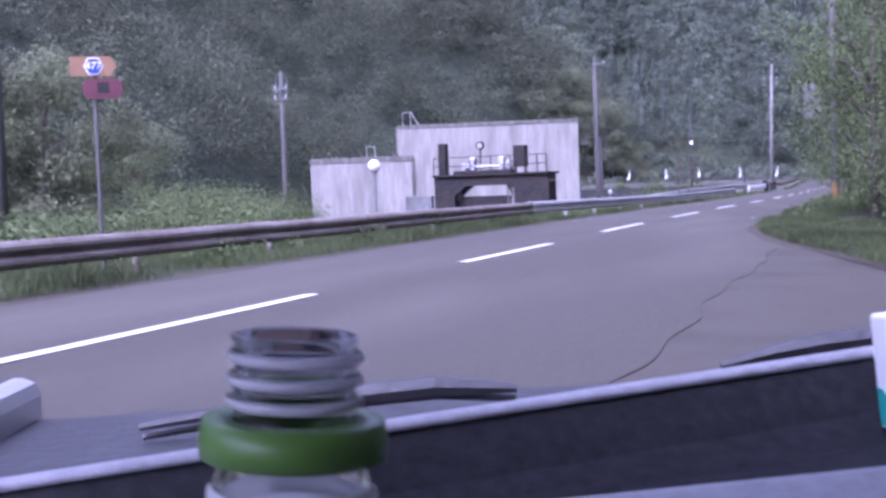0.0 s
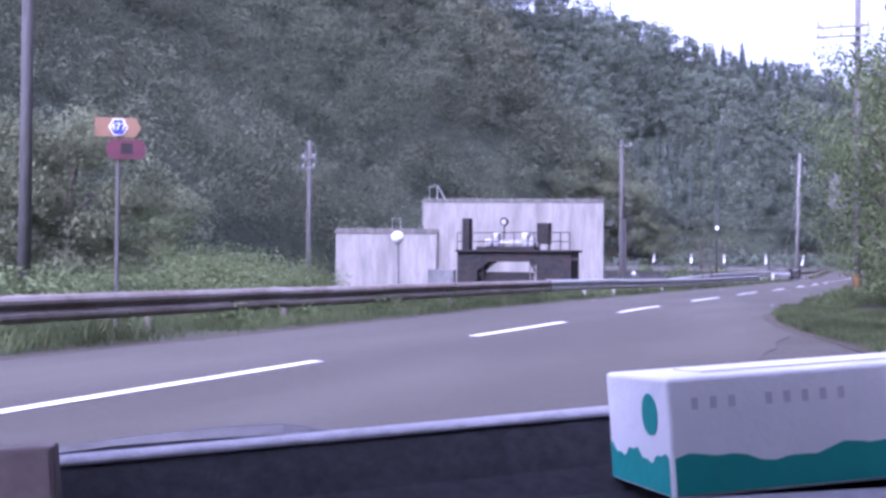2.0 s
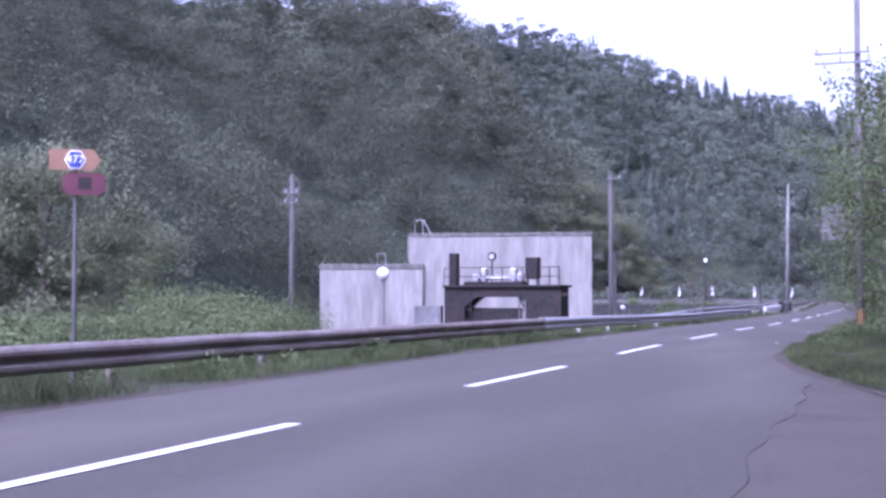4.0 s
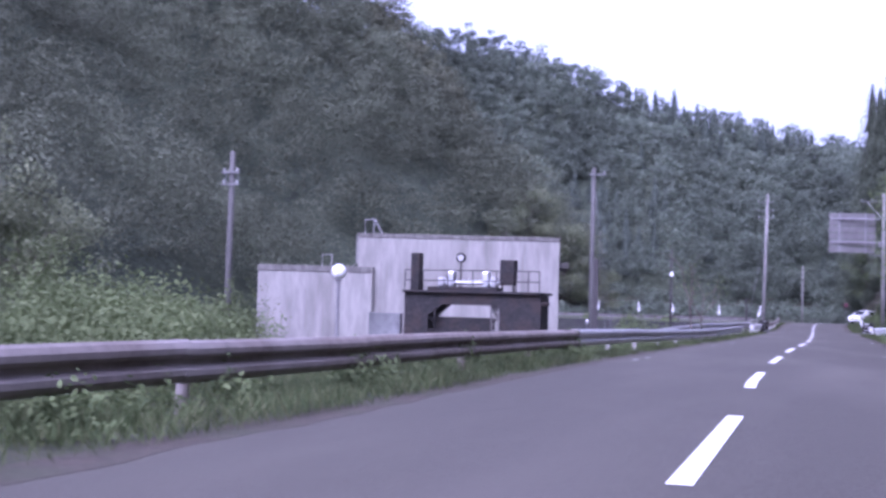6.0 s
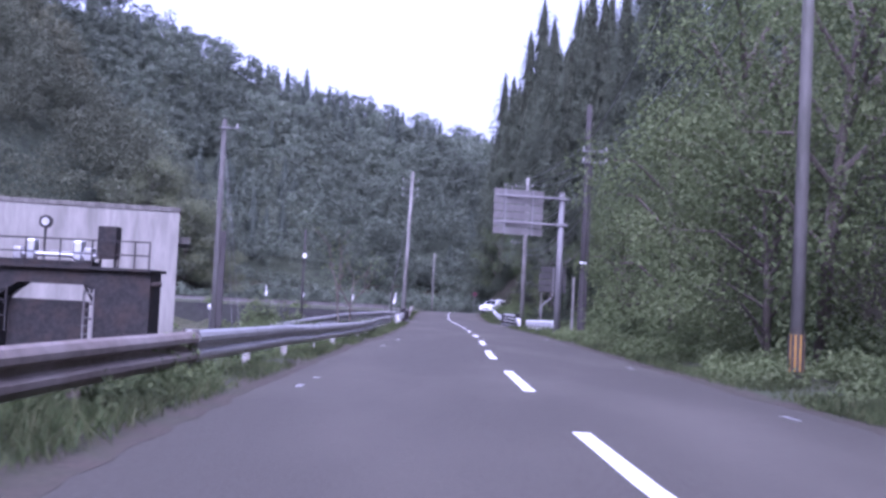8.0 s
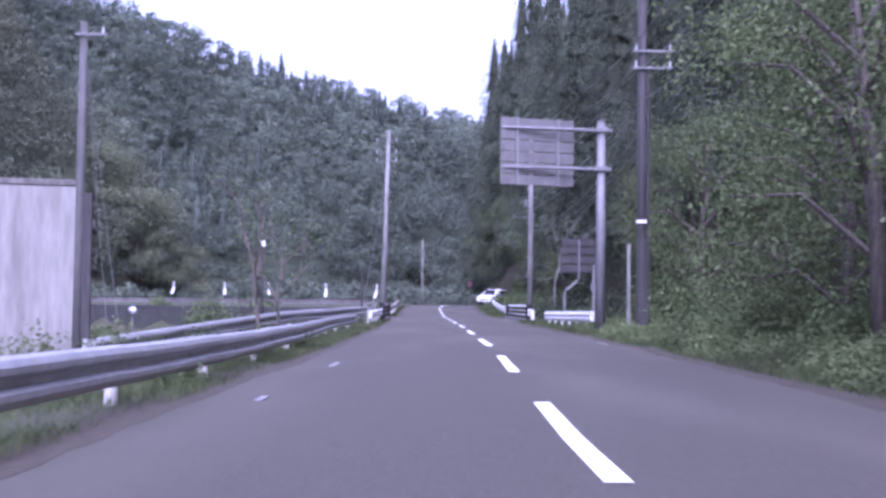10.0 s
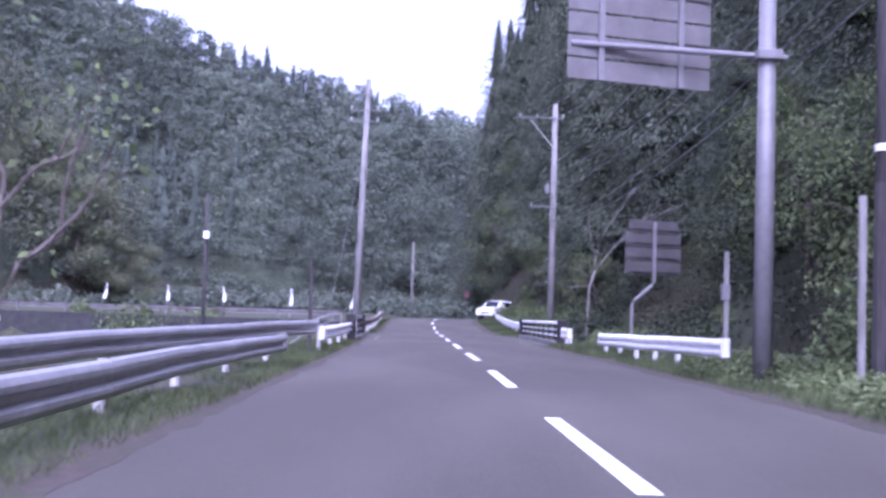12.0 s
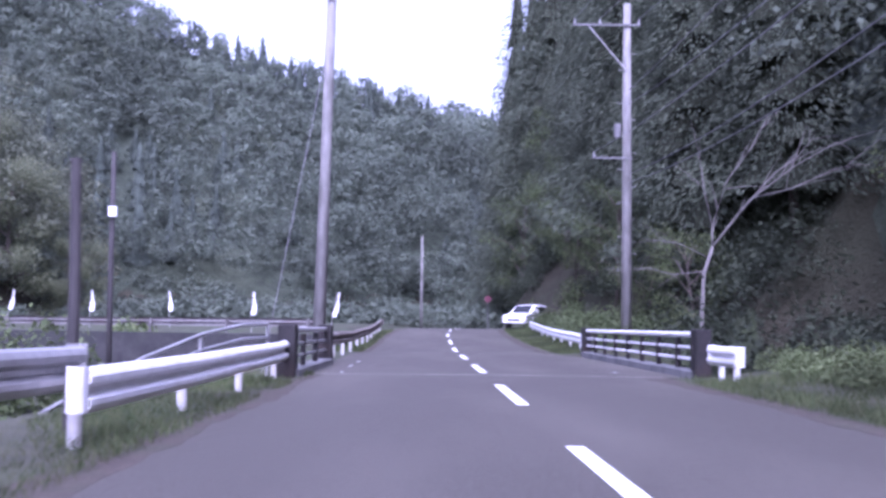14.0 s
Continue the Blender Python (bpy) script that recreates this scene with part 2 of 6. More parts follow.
def part(name, bm, material, parent=None, label="", smooth=False):
    me = bpy.data.meshes.new(name)
    bmesh.ops.recalc_face_normals(bm, faces=bm.faces)
    bm.to_mesh(me)
    bm.free()
    me.materials.append(material)
    if smooth:
        me.polygons.foreach_set("use_smooth", [True] * len(me.polygons))
    ob = new(name, me)
    if parent:
        ob.parent = parent
    if label:
        ob["label"] = label
    return ob


def thing(name, m, label, category, group=""):
    ob = new(name)
    ob.matrix_world = m
    return tagged(ob, label, category, group)


def box(bm, size, at, turn=None, bevel=0.0):
    made = bmesh.ops.create_cube(bm, size=1)["verts"]
    m = Matrix.Translation(at) @ (turn or Matrix()) @ Matrix.Diagonal((*size, 1))
    bmesh.ops.transform(bm, matrix=m, verts=made)
    if bevel:
        edges = list({e for v in made for e in v.link_edges})
        bmesh.ops.bevel(bm, geom=edges, offset=bevel, segments=2, affect="EDGES", profile=0.5)
    return bm


def tube(bm, pts, radii, sides=8, caps=True):
    """A round bar through pts."""
    pts = [Vector(p) for p in pts]
    if not isinstance(radii, (list, tuple)):
        radii = [radii] * len(pts)
    rings = []
    for i, p in enumerate(pts):
        d = (pts[min(i + 1, len(pts) - 1)] - pts[max(i - 1, 0)]).normalized()
        a = d.orthogonal().normalized() if abs(d.z) < 0.9 else Vector((1, 0, 0)).cross(d).normalized()
        if abs(d.z) < 0.9:
            a = Vector((0, 0, 1)).cross(d).normalized()
        b = d.cross(a)
        rings.append([bm.verts.new(p + radii[i] * (math.cos(k * 2 * math.pi / sides) * a + math.sin(k * 2 * math.pi / sides) * b)) for k in range(sides)])
    for r, s in zip(rings, rings[1:]):
        for k in range(sides):
            bm.faces.new((r[k], r[(k + 1) % sides], s[(k + 1) % sides], s[k]))
    if caps:
        bm.faces.new(rings[0][::-1]), bm.faces.new(rings[-1])
    return bm


def sweep(bm, pts, profile, closed=False):
    """A profile of (across, up) swept along pts on plan."""
    pts = [Vector(p) for p in pts]
    rows = []
    for i, p in enumerate(pts):
        d = pts[min(i + 1, len(pts) - 1)] - pts[max(i - 1, 0)]
        side = Vector((d.y, -d.x, 0)).normalized()
        rows.append([bm.verts.new(p + side * a + Vector((0, 0, u))) for a, u in profile])
    n = len(profile)
    for r, s in zip(rows, rows[1:]):
        for k in range(n if closed else n - 1):
            bm.faces.new((r[k], r[(k + 1) % n], s[(k + 1) % n], s[k]))
    if closed:
        bm.faces.new(rows[0][::-1]), bm.faces.new(rows[-1])
    return bm


def smooth01(a):
    a = min(max(a, 0.0), 1.0)
    return a * a * (3 - 2 * a)


# ---- the lie of the land ----
BENDS = ((-400, 60.0), (-200, 16.0), (-120, 4.0), (-90, 1.2), (-70, 0.26), (-60, 0.08), (-55, 0.03), (-48, -0.2), (-40, -0.27), (-28, -0.25), (-12, 0.05), (10, 0.02), (30, -0.15), (54, -0.4), (72, -0.5), (84, -0.2),
         (95, 0.8), (140, 2.0), (300, 2.0))
BY, BX = [b[0] for b in BENDS], [b[1] for b in BENDS]


def mid(y):
    """The centre line's x."""
    return float(np.interp(y, BY, BX))


RIDGES = (  # crest from, crest to, height from, height to, half width
    ((-85, 105), (-118, 25), 46, 48, 54), ((-85, 105), (-78, 138), 47, 50, 33), ((-118, 25), (-140, -120), 48, 55, 72),
    ((-170, 190), (-85, 262), 71, 71, 95), ((-85, 262), (-45, 268), 71, 54, 115), ((-45, 268), (10, 285), 54, 41.5, 120), ((10, 285), (90, 330), 41.5, 41, 120),
    ((72, -200), (72, 20), 60, 60, 64), ((72, 20), (66, 100), 60, 60, 61), ((66, 100), (80, 160), 60, 62, 62))


def rise(y):
    """How far the road climbs beyond the bridge."""
    return 0.75 * smooth01((y - 48) / 45)


def seg(x, y, a, b):
    ax, ay = a
    dx, dy = b[0] - ax, b[1] - ay
    k = min(max(((x - ax) * dx + (y - ay) * dy) / (dx * dx + dy * dy), 0), 1)
    return math.hypot(x - ax - k * dx, y - ay - k * dy), k


def hill(x, y):
    best = 0.0
    for a, b, h0, h1, w in RIDGES:
        d, k = seg(x, y, a, b)
        if d < w:
            h = (h0 + (h1 - h0) * k) * (1 - d / w) ** 0.9
            best = max(best, h)
    return best


def base_level(s, y):
    """Height of the ground away from the hills, s metres right of the centre line."""
    z = 0.0
    if s < -5.0:
        low = smooth01((-5.0 - s) / 5.0) * smooth01((y + 40) / 14)
        z -= 2.2 * low
        if y > 36:
            z += (0.3 - z) * max(smooth01((y + 0.45 * s - 50.5) / 2.0), smooth01((s + 9) / 2.5) * smooth01((y - 35.5) / 1.0))
    elif s > 3.6:
        z += 0.25 * smooth01((s - 3.6) / 2.5) if y > -46 else 0.0
    y1 = 35.0 + 11.5 * smooth01((s + 3) / 6.0) if s > -7 else 35.0 - 0.45 * (s + 7) + 8 * smooth01((-s - 7) / 20)
    if 28.7 < y < y1 and s < 40:
        z = min(z, 0.05 - 3.4 * smooth01((y - 28.7) / 1.3) * smooth01((y1 - y) / 1.3))
    return z + rise(y)


def ground_z(x, y):
    s = x - mid(y)
    h = hill(x, y)
    return base_level(s, y) + h + (0.6 * noise.noise(Vector((x * 0.07, y * 0.07, 0))) * min(h, 1) if h > 0 else 0)


cols = sorted({round(v, 2) for v in [-3000, -1500, -800, -400, -300] + [-240 + 8 * i for i in range(24)] + [-48 + 3 * i for i in range(12)] + [-12 + i for i in range(6)]
               + [-6.5, -5.5, -5, -4.5, -4, -3.7, -3.3, -2.9, -1.5, 0, 1.5, 2.9, 3.2, 3.6, 4, 4.5, 5, 5.5, 6, 7, 8, 9, 10, 12, 14, 17, 20] + [24 + 6 * i for i in range(20)] + [150, 200, 300, 500, 1000, 3000]})
rows = sorted({round(v, 2) for v in [-3000, -1500, -800, -400, -250, -180] + [-140 + 10 * i for i in range(5)] + [-90 + 2 * i for i in range(60)] + [28.5, 29.5, 30, 30.5, 31, 46, 46.5, 47, 47.5, 48]
               + [32 + 2 * i for i in range(25)] + [82 + 6 * i for i in range(36)] + [320, 380, 500, 800, 1500, 3000]})
verts, faces = [], []
for y in rows:
    for s in cols:
        x = mid(y) + s
        z = ground_z(x, y)
        if abs(s) < 3.5 or (y < -46 and 0 < s < 9):
            z -= 0.06
        verts.append((x, y, z))
W = len(cols)
faces = [(r * W + c, r * W + c + 1, (r + 1) * W + c + 1, (r + 1) * W + c) for r in range(len(rows) - 1) for c in range(W - 1)]
land = link("ground", verts, faces, SOIL)
land.data.materials.append(SHADED_FLOOR)
land.data.polygons.foreach_set("material_index", [1 if hill(*p.center[:2]) > 0.7 else 0 for p in land.data.polygons])
tagged(land, "valley ground of soil, grass and leaf litter", "ground", kind="structure")

# ---- road ----
def strip(name, material, left, right, y0, y1, z, step=2.0, label="", category="", kind="structure", parent=None, drop=0.12):
    """A slab along the road between two offsets (numbers or functions of y)."""
    vs, fs = [], []
    n = max(1, int(math.ceil((y1 - y0) / step)))
    for i in range(n + 1):
        y = y0 + (y1 - y0) * i / n
        a = left(y) if callable(left) else left
        b = right(y) if callable(right) else right
        for j in range(5):
            s = a + (b - a) * j / 4
            vs.append((mid(y) + s, y, z + rise(y) - 0.0016 * s * s))
        vs += [(mid(y) + a, y, z + rise(y) - drop), (mid(y) + b, y, z + rise(y) - drop)]
    for i in range(n):
        p, q = 7 * i, 7 * (i + 1)
        fs += [(p + j, p + j + 1, q + j + 1, q + j) for j in range(4)]
        fs += [(p + 5, p, q, q + 5), (p + 4, p + 6, q + 6, q + 4)]
    ob = link(name, vs, fs, material, parent)
    return tagged(ob, label, category, kind=kind) if label else ob


def left_edge(y):
    return -3.25 + 0.12 * noise.noise(Vector((0, y * 0.25, 0))) + 0.05 * noise.noise(Vector((3, y * 1.5, 0)))


def right_edge(y):
    wide = smooth01((-48 - y) / 26.0) * 4.6
    return 3.15 + wide + 0.14 * noise.noise(Vector((7, y * 0.25, 0))) + 0.05 * noise.noise(Vector((9, y * 1.5, 0)))


strip("road", ASPHALT, left_edge, right_edge, -220, 29.0, 0.012, 1.0, "worn grey two-lane asphalt road", "road")
strip("road", ASPHALT, left_edge, right_edge, 48.0, 98, 0.012, 1.5, "worn grey two-lane asphalt road", "road")
bm_pts = [(0.0, 88), (0.5, 93), (1.6, 98), (4.2, 103), (9.0, 107.5), (18.0, 111), (60.0, 118)]
vs = []
for i, (x, y) in enumerate(bm_pts):
    p, q = bm_pts[max(i - 1, 0)], bm_pts[min(i + 1, len(bm_pts) - 1)]
    n = Vector((q[1] - p[1], p[0] - q[0], 0)).normalized() * 3.3
    vs += [(x - n.x, y - n.y, rise(y) + 0.016), (x + n.x, y + n.y, rise(y) + 0.016), (x - n.x, y - n.y, rise(y) - 0.2), (x + n.x, y + n.y, rise(y) - 0.2)]
fs = [f for i in range(len(bm_pts) - 1) for f in ((4 * i, 4 * i + 1, 4 * i + 5, 4 * i + 4), (4 * i + 2, 4 * i, 4 * i + 4, 4 * i + 6), (4 * i + 1, 4 * i + 3, 4 * i + 7, 4 * i + 5))]
tagged(link("road", vs, fs, ASPHALT), "asphalt road bending away behind the trees", "road", kind="structure")
for y in (-110, -100, -90, -80, -70, -60, -50, -40, -30, -20, -10, 0, 10, 20, 30, 40, 50, 60, 70, 80, 88):
    strip("lane_dash", WHITE_LINE, -0.075, 0.075, y, y + 5.0, 0.02, 1.0, "white painted centre dash, slightly worn", "road marking", drop=0.004)

# the lay-by's older surface, with a tarred seam, and worn bits of edge line
def seam_line(y):
    return 4.15 + 0.05 * math.sin(y * 0.9) + 0.04 * math.sin(y * 2.7)


strip("lay_by", ASPHALT_OLD, seam_line, right_edge, -120, -57, 0.0135, 0.25, "older brownish asphalt of the lay-by", "pavement", drop=0.02)
for s, y0, y1 in ((-2.55, -18.9, -17.7), (-2.6, -25.0, -24.4), (-2.75, -41.0, -40.5), (-2.72, -39.2, -38.9), (-2.85, 29.6, 30.2), (-2.9, 33.0, 34.2), (-2.9, 36.5, 37.6), (2.55, -42.5, -41.9), (2.6, -31.6, -30.8), (2.8, -8.0, -6.6), (2.85, 31.0, 31.8)):
    strip("edge_line", FADED_LINE, s - 0.035, s + 0.035, y0, y1, 0.018, 0.6, "worn scrap of white edge line", "road marking", drop=0.004)

strip("apron", ASPHALT_OLD, lambda y: -4.9 + 0.1 * math.sin(y * 1.3), lambda y: -3.1, 5.5, 13.5, 0.008, 0.6, "patch of worn asphalt beside the guard rail", "pavement", drop=0.05)
for y0, y1 in ((-100, 29), (48, 92)):
    strip("dirt_edge", DIRT, lambda y: right_edge(y) - 0.08 - 0.14 * abs(noise.noise(Vector((2, y * 0.7, 1)))) - 0.05 * abs(noise.noise(Vector((2, y * 3.7, 1)))), lambda y: right_edge(y) + 0.35, y0, y1, 0.0145, 0.35, "dark crumbly dirt along the asphalt's edge", "ground", drop=0.05)
    strip("dirt_edge", DIRT, lambda y: left_edge(y) - 0.35, lambda y: left_edge(y) + 0.08 + 0.14 * abs(noise.noise(Vector((5, y * 0.7, 1)))) + 0.05 * abs(noise.noise(Vector((5, y * 3.7, 1)))), y0, y1, 0.0145, 0.35, "dark crumbly dirt along the asphalt's edge", "ground", drop=0.05)

# ---- bridge over the stream ----
strip("bridge_deck", ASPHALT, lambda y: -3.75, lambda y: 3.95, 29.0, 48.0, 0.012, 1.0, "asphalt bridge deck over a stream", "bridge", drop=0.7)
for y in (29.0, 48.0):
    strip("expansion_joint", CONCRETE, -3.3, 3.4, y - 0.09, y + 0.09, 0.019, 1, "pale concrete expansion joint across the road", "road joint", drop=0.01)
water = link("water", [(-70, 29.0, -2.6), (40, 29.0, -2.6), (40, 46.5, -2.6), (-70, 62.5, -2.6)], [(0, 1, 2, 3)], WATER)
tagged(water, "dark shallow stream water", "water", kind="structure")
basin = link("water", [(-60, -14, -1.95), (-10, -14, -1.95), (-10, 30.4, -1.95), (-60, 30.4, -1.95)], [(0, 1, 2, 3)], WATER)
tagged(basin, "dark still water of the intake basin", "water", kind="structure")


# ---- guard rails ----
BEAM = [(0.0, 0.0), (0.025, 0.02), (0.045, 0.06), (0.045, 0.10), (0.0, 0.135), (0.0, 0.175), (0.045, 0.21), (0.045, 0.25), (0.025, 0.29), (0.0, 0.31)]
BEAM = [(a * 1.6, (u - 0.31) * 1.13) for a, u in BEAM]
BEAM_BACK = [(a - 0.006, u) for a, u in BEAM[::-1]]


def guardrail(name, label, path, material, post_material, y_step=4.0, turned=0, posts=True, post_r=0.057, round_end=True):
    """path: (x, y, height of the top edge). A corrugated beam in overlapping lengths on round posts."""
    pts = [Vector((x, y, z + rise(y))) for x, y, z in path]
    lengths = [0]
    for a, b in zip(pts, pts[1:]):
        lengths.append(lengths[-1] + (b.xy - a.xy).length)

    def along(d):
        d = min(max(d, 0), lengths[-1])
        return Vector([float(np.interp(d, lengths, [p[k] for p in pts])) for k in range(3)])

    rail = thing(name, Matrix(), label, "guard rail")
    total, d, k = lengths[-1], 0.0, 0
    while d < total - 0.3:
        e = min(d + y_step, total)
        lift = Vector((0.004 * (k % 2), 0, 0))
        sag = 0.012 * math.sin(k * 2.3)
        line = [along(d + (e + 0.12 - d) * i / 4 if e < total else d + (e - d) * i / 4) + lift + Vector((0, 0, sag * (i / 4))) for i in range(5)]
        bm = sweep(bmesh.new(), line, BEAM + BEAM_BACK, True)
        part("beam", bm, material, rail)
        if posts:
            p = along(d + 0.3)
            g = ground_z(p.x, p.y)
            side = along(d + 0.5) - along(d)
            back = Vector((-side.y, side.x, 0)).normalized() * 0.13
            bm = tube(bmesh.new(), [(p.x + back.x, p.y + back.y, g - 0.2), (p.x + back.x, p.y + back.y, p.z - 0.04)], post_r, 10)
            post = part("post", bm, post_material, rail, smooth=False)
            bm = box(bmesh.new(), (0.1, 0.07, 0.2), (p.x + back.x * 0.45, p.y + back.y * 0.45, p.z - 0.155))
            part("bracket", bm, post_material, rail)
        d, k = e, k + 1
    if round_end:
        for q, f in ((along(0), along(0.4) - along(0)), (along(total), along(total) - along(total - 0.4))):
            n = Vector((f.y, -f.x, 0)).normalized()
            bm = bmesh.new()
            arc = [q + n * 0.02 + Vector((0, 0, 0))]
            arc = [q + f.normalized() * (0.14 * math.sin(a)) * (1 if q != along(0) else -1) * 1.0 + n * (0.05 - 0.16 * (1 - math.cos(a)) * 0.5) for a in (0, 0.6, 1.2, 1.8, 2.4, 3.1)]
            sweep(bm, arc, [(0, -0.33), (0, 0.01), (0.006, 0.01), (0.006, -0.33)], True)
            part("end_wing", bm, material, rail)
    return rail


guardrail("guardrail", "rust-brown weathered steel guard rail along the grass verge", [(-3.2, -110, 0.6), (-3.5, -80, 0.6), (-4.05, -66, 0.62), (-4.1, -55, 0.62), (-4.05, -42, 0.62)], RUSTY, RUSTY)
guardrail("guardrail", "dull galvanised steel guard rail leaning over the verge", [(-4.05, -41.9, 0.62), (-4.0, -34, 0.58), (-3.8, -24, 0.52), (-3.75, -14, 0.5), (-3.95, -6, 0.5), (-4.15, 0, 0.5), (-4.1, 4, 0.5), (-3.97, 7.8, 0.5)], GALV, POST_WHITE)
guardrail("guardrail", "white-grey steel guard rail behind the older one", [(-6.55, -17, 0.3), (-6.15, -12, 0.42), (-5.82, -8, 0.52), (-5.58, -5, 0.59), (-5.3, -2, 0.65), (-5.0, 2.5, 0.68), (-4.72, 6, 0.71), (-4.24, 12, 0.755), (-3.95, 15.0, 0.77)], GALV, POST_WHITE)
guardrail("guardrail", "white painted steel guard rail leading to the bridge", [(-3.72, 14.3, 0.62), (-3.75, 20, 0.62), (-3.82, 27.2, 0.66)], WHITE_PAINT, POST_WHITE, 4.0)
guardrail("guardrail", "short white guard rail on the grass verge", [(3.9, 18.4, 0.6), (4.05, 11.5, 0.65), (4.22, 5.3, 0.7)], WHITE_PAINT, WHITE_PAINT, 2.2)
guardrail("guardrail", "very short white guard rail end by the bridge", [(3.85, 27.4, 0.66), (3.85, 25.4, 0.66)], WHITE_PAINT, WHITE_PAINT, 1.1)
guardrail("guardrail", "white guard rail beyond the bridge", [(4.5, 78, 0.72), (4.2, 62, 0.72), (4.0, 48.0, 0.72)], WHITE_PAINT, WHITE_PAINT)
guardrail("guardrail", "brown weathered guard rail beyond the bridge", [(-3.9, 36.0, 0.75), (-4.0, 48, 0.75), (-4.1, 62, 0.75), (-4.3, 78, 0.75)], RUSTY, POST_WHITE)


def bridge_rail(x, y0, y1, label):
    rail = thing("bridge_railing", pose(x, y0, 0), label, "railing", "railings of the bridge")
    L = y1 - y0
    for y in (0, L):
        bm = box(bmesh.new(), (0.32, 0.5, 1.0), (0, y, 0.45), bevel=0.03)
        part("end_pillar", bm, STEEL_DARK, rail, "dark concrete end pillar")
    n = int(L / 2)
    for i in range(1, n):
        part("post", box(bmesh.new(), (0.1, 0.12, 0.8), (0, L * i / n, 0.36), bevel=0.01), STEEL_DARK, rail)
    for z, r in ((0.35, 0.035), (0.58, 0.035), (0.84, 0.055)):
        part("bar", tube(bmesh.new(), [(0, 0.2, z), (0, L - 0.2, z)], r, 8), WHITE_PAINT if x > 0 else GALV, rail)
    part("kerb", box(bmesh.new(), (0.4, L, 0.28), (0, L / 2, 0.0), bevel=0.02), CONCRETE_DARK, rail)
    return rail


bridge_rail(-3.8, 27.4, 35.0, "dark bridge railing with pipe bars and end pillars")
bridge_rail(4.0, 28.9, 46.8, "dark bridge railing with white pipe bars")

# ---- intake building: two concrete walls in one face ----
U = Vector((14.38, 3.45, 0)).normalized()
V = Vector((-U.y, U.x, 0))
O = Vector((-17.79, 20.41, 0))
TURN = Matrix((( U.x, V.x, 0), (U.y, V.y, 0), (0, 0, 1))).to_4x4()
house = thing("intake_building", Matrix.Translation(O) @ TURN, "pale weathered concrete intake building with streaked walls", "building")


def slab(x0, x1, y0, y1, z0, z1, bevel=0.04):
    return box(bmesh.new(), (x1 - x0, y1 - y0, z1 - z0), ((x0 + x1) / 2, (y0 + y1) / 2, (z0 + z1) / 2), bevel=bevel)


L1 = 14.8
part("wall", slab(-L1, 0, 0, 0.3, -3, 6.2), CONCRETE, house)
part("wall", slab(-L1, -L1 + 0.3, 0.302, 9, -3, 6.2), CONCRETE, house)
part("wall", slab(-0.3, 0, 0.302, 9, -3, 6.2), CONCRETE, house)
part("wall", slab(-L1 + 0.302, -0.302, 8.7, 9, -3, 6.2), CONCRETE, house)
part("roof", slab(-L1 - 0.05, 0.05, -0.05, 9.05, 6.2, 6.5), CONCRETE_EDGE, house, "thin concrete roof slab with a stained edge")
part("wall", slab(-22.1, -13.6, -0.5, 0.3 - 0.502, -3, 3.55), CONCRETE, house)
part("wall", slab(-22.1, -21.8, -0.198, 7, -3, 3.55), CONCRETE, house)
part("roof", slab(-22.15, -13.55, -0.55, 7, 3.55, 4.0), CONCRETE_EDGE, house, "low roof edge with a darker stained band")
canopy = part("canopy", slab(0.003, 0.75, 2.2, 7.4, 4.35, 4.8), CONCRETE_EDGE, house, "stained concrete canopy over the side windows")
for i in range(4):
    w = part("window", slab(0.003, 0.06, 2.5 + 1.2 * i, 3.4 + 1.2 * i, 3.2, 4.15, 0.01), CONCRETE_DARK, house, "narrow window in a raised dark frame")
    part("pane", slab(0.062, 0.08, 2.75 + 1.2 * i, 3.25 + 1.2 * i, 3.28, 4.07, 0.0), CAR_GLASS, w)
lad = part("roof_ladder", tube(bmesh.new(), [(-14.4, 0.6, 6.5), (-14.4, 0.6, 7.55), (-13.7, 0.6, 7.6), (-13.1, 0.6, 6.5)], 0.05, 6), GALV, house)
part("rung", tube(bmesh.new(), [(-13.75, 0.6, 6.5), (-13.75, 0.6, 7.6)], 0.04, 6), GALV, lad)
part("roof_hatch", tube(bmesh.new(), [(-17.6, 1.0, 3.9), (-17.6, 1.0, 4.9), (-16.9, 1.0, 4.9), (-16.9, 1.0, 3.9)], 0.05, 6), GALV, house)
part("drain_pipe", tube(bmesh.new(), [(-14.85, -0.06, 6.3), (-14.85, -0.06, 4.3), (-15.2, -0.1, 4.0)], 0.06, 8), POLE_CONC, house)

# ---- sluice gate frame in front ----
gate = thing("sluice_gate", pose(-15.5, -9.8, -2.2, 0, 0, -4), "dark steel sluice gate frame with machinery on its deck", "gate")
GH = 4.0
bm = bmesh.new()
prof = [(-3.5, 0), (-3.5, GH), (3.5, GH), (3.5, 0), (1.45, 0), (1.45, 3.05), (1.1, 3.45), (-1.5, 3.45), (-2.25, 2.9), (-2.25, 0)]
front = [bm.verts.new((x, -0.4, z)) for x, z in prof]
back = [bm.verts.new((x, 0.9, z)) for x, z in prof]
bm.faces.new(front), bm.faces.new(back[::-1])
for i in range(len(prof)):
    j = (i + 1) % len(prof)
    bm.faces.new((front[i], front[j], back[j], back[i]))
part("frame", bm, STEEL_DARK, gate)
part("deck", slab(-3.55, 3.55, -0.6, 1.4, GH + 0.002, GH + 0.12, 0.02), STEEL_DARK, gate)
part("gate_leaf", slab(-2.0, 1.02, 0.1, 0.3, 0.0, 2.85, 0.02), STEEL_DARK, gate, "dark rusty gate leaf")
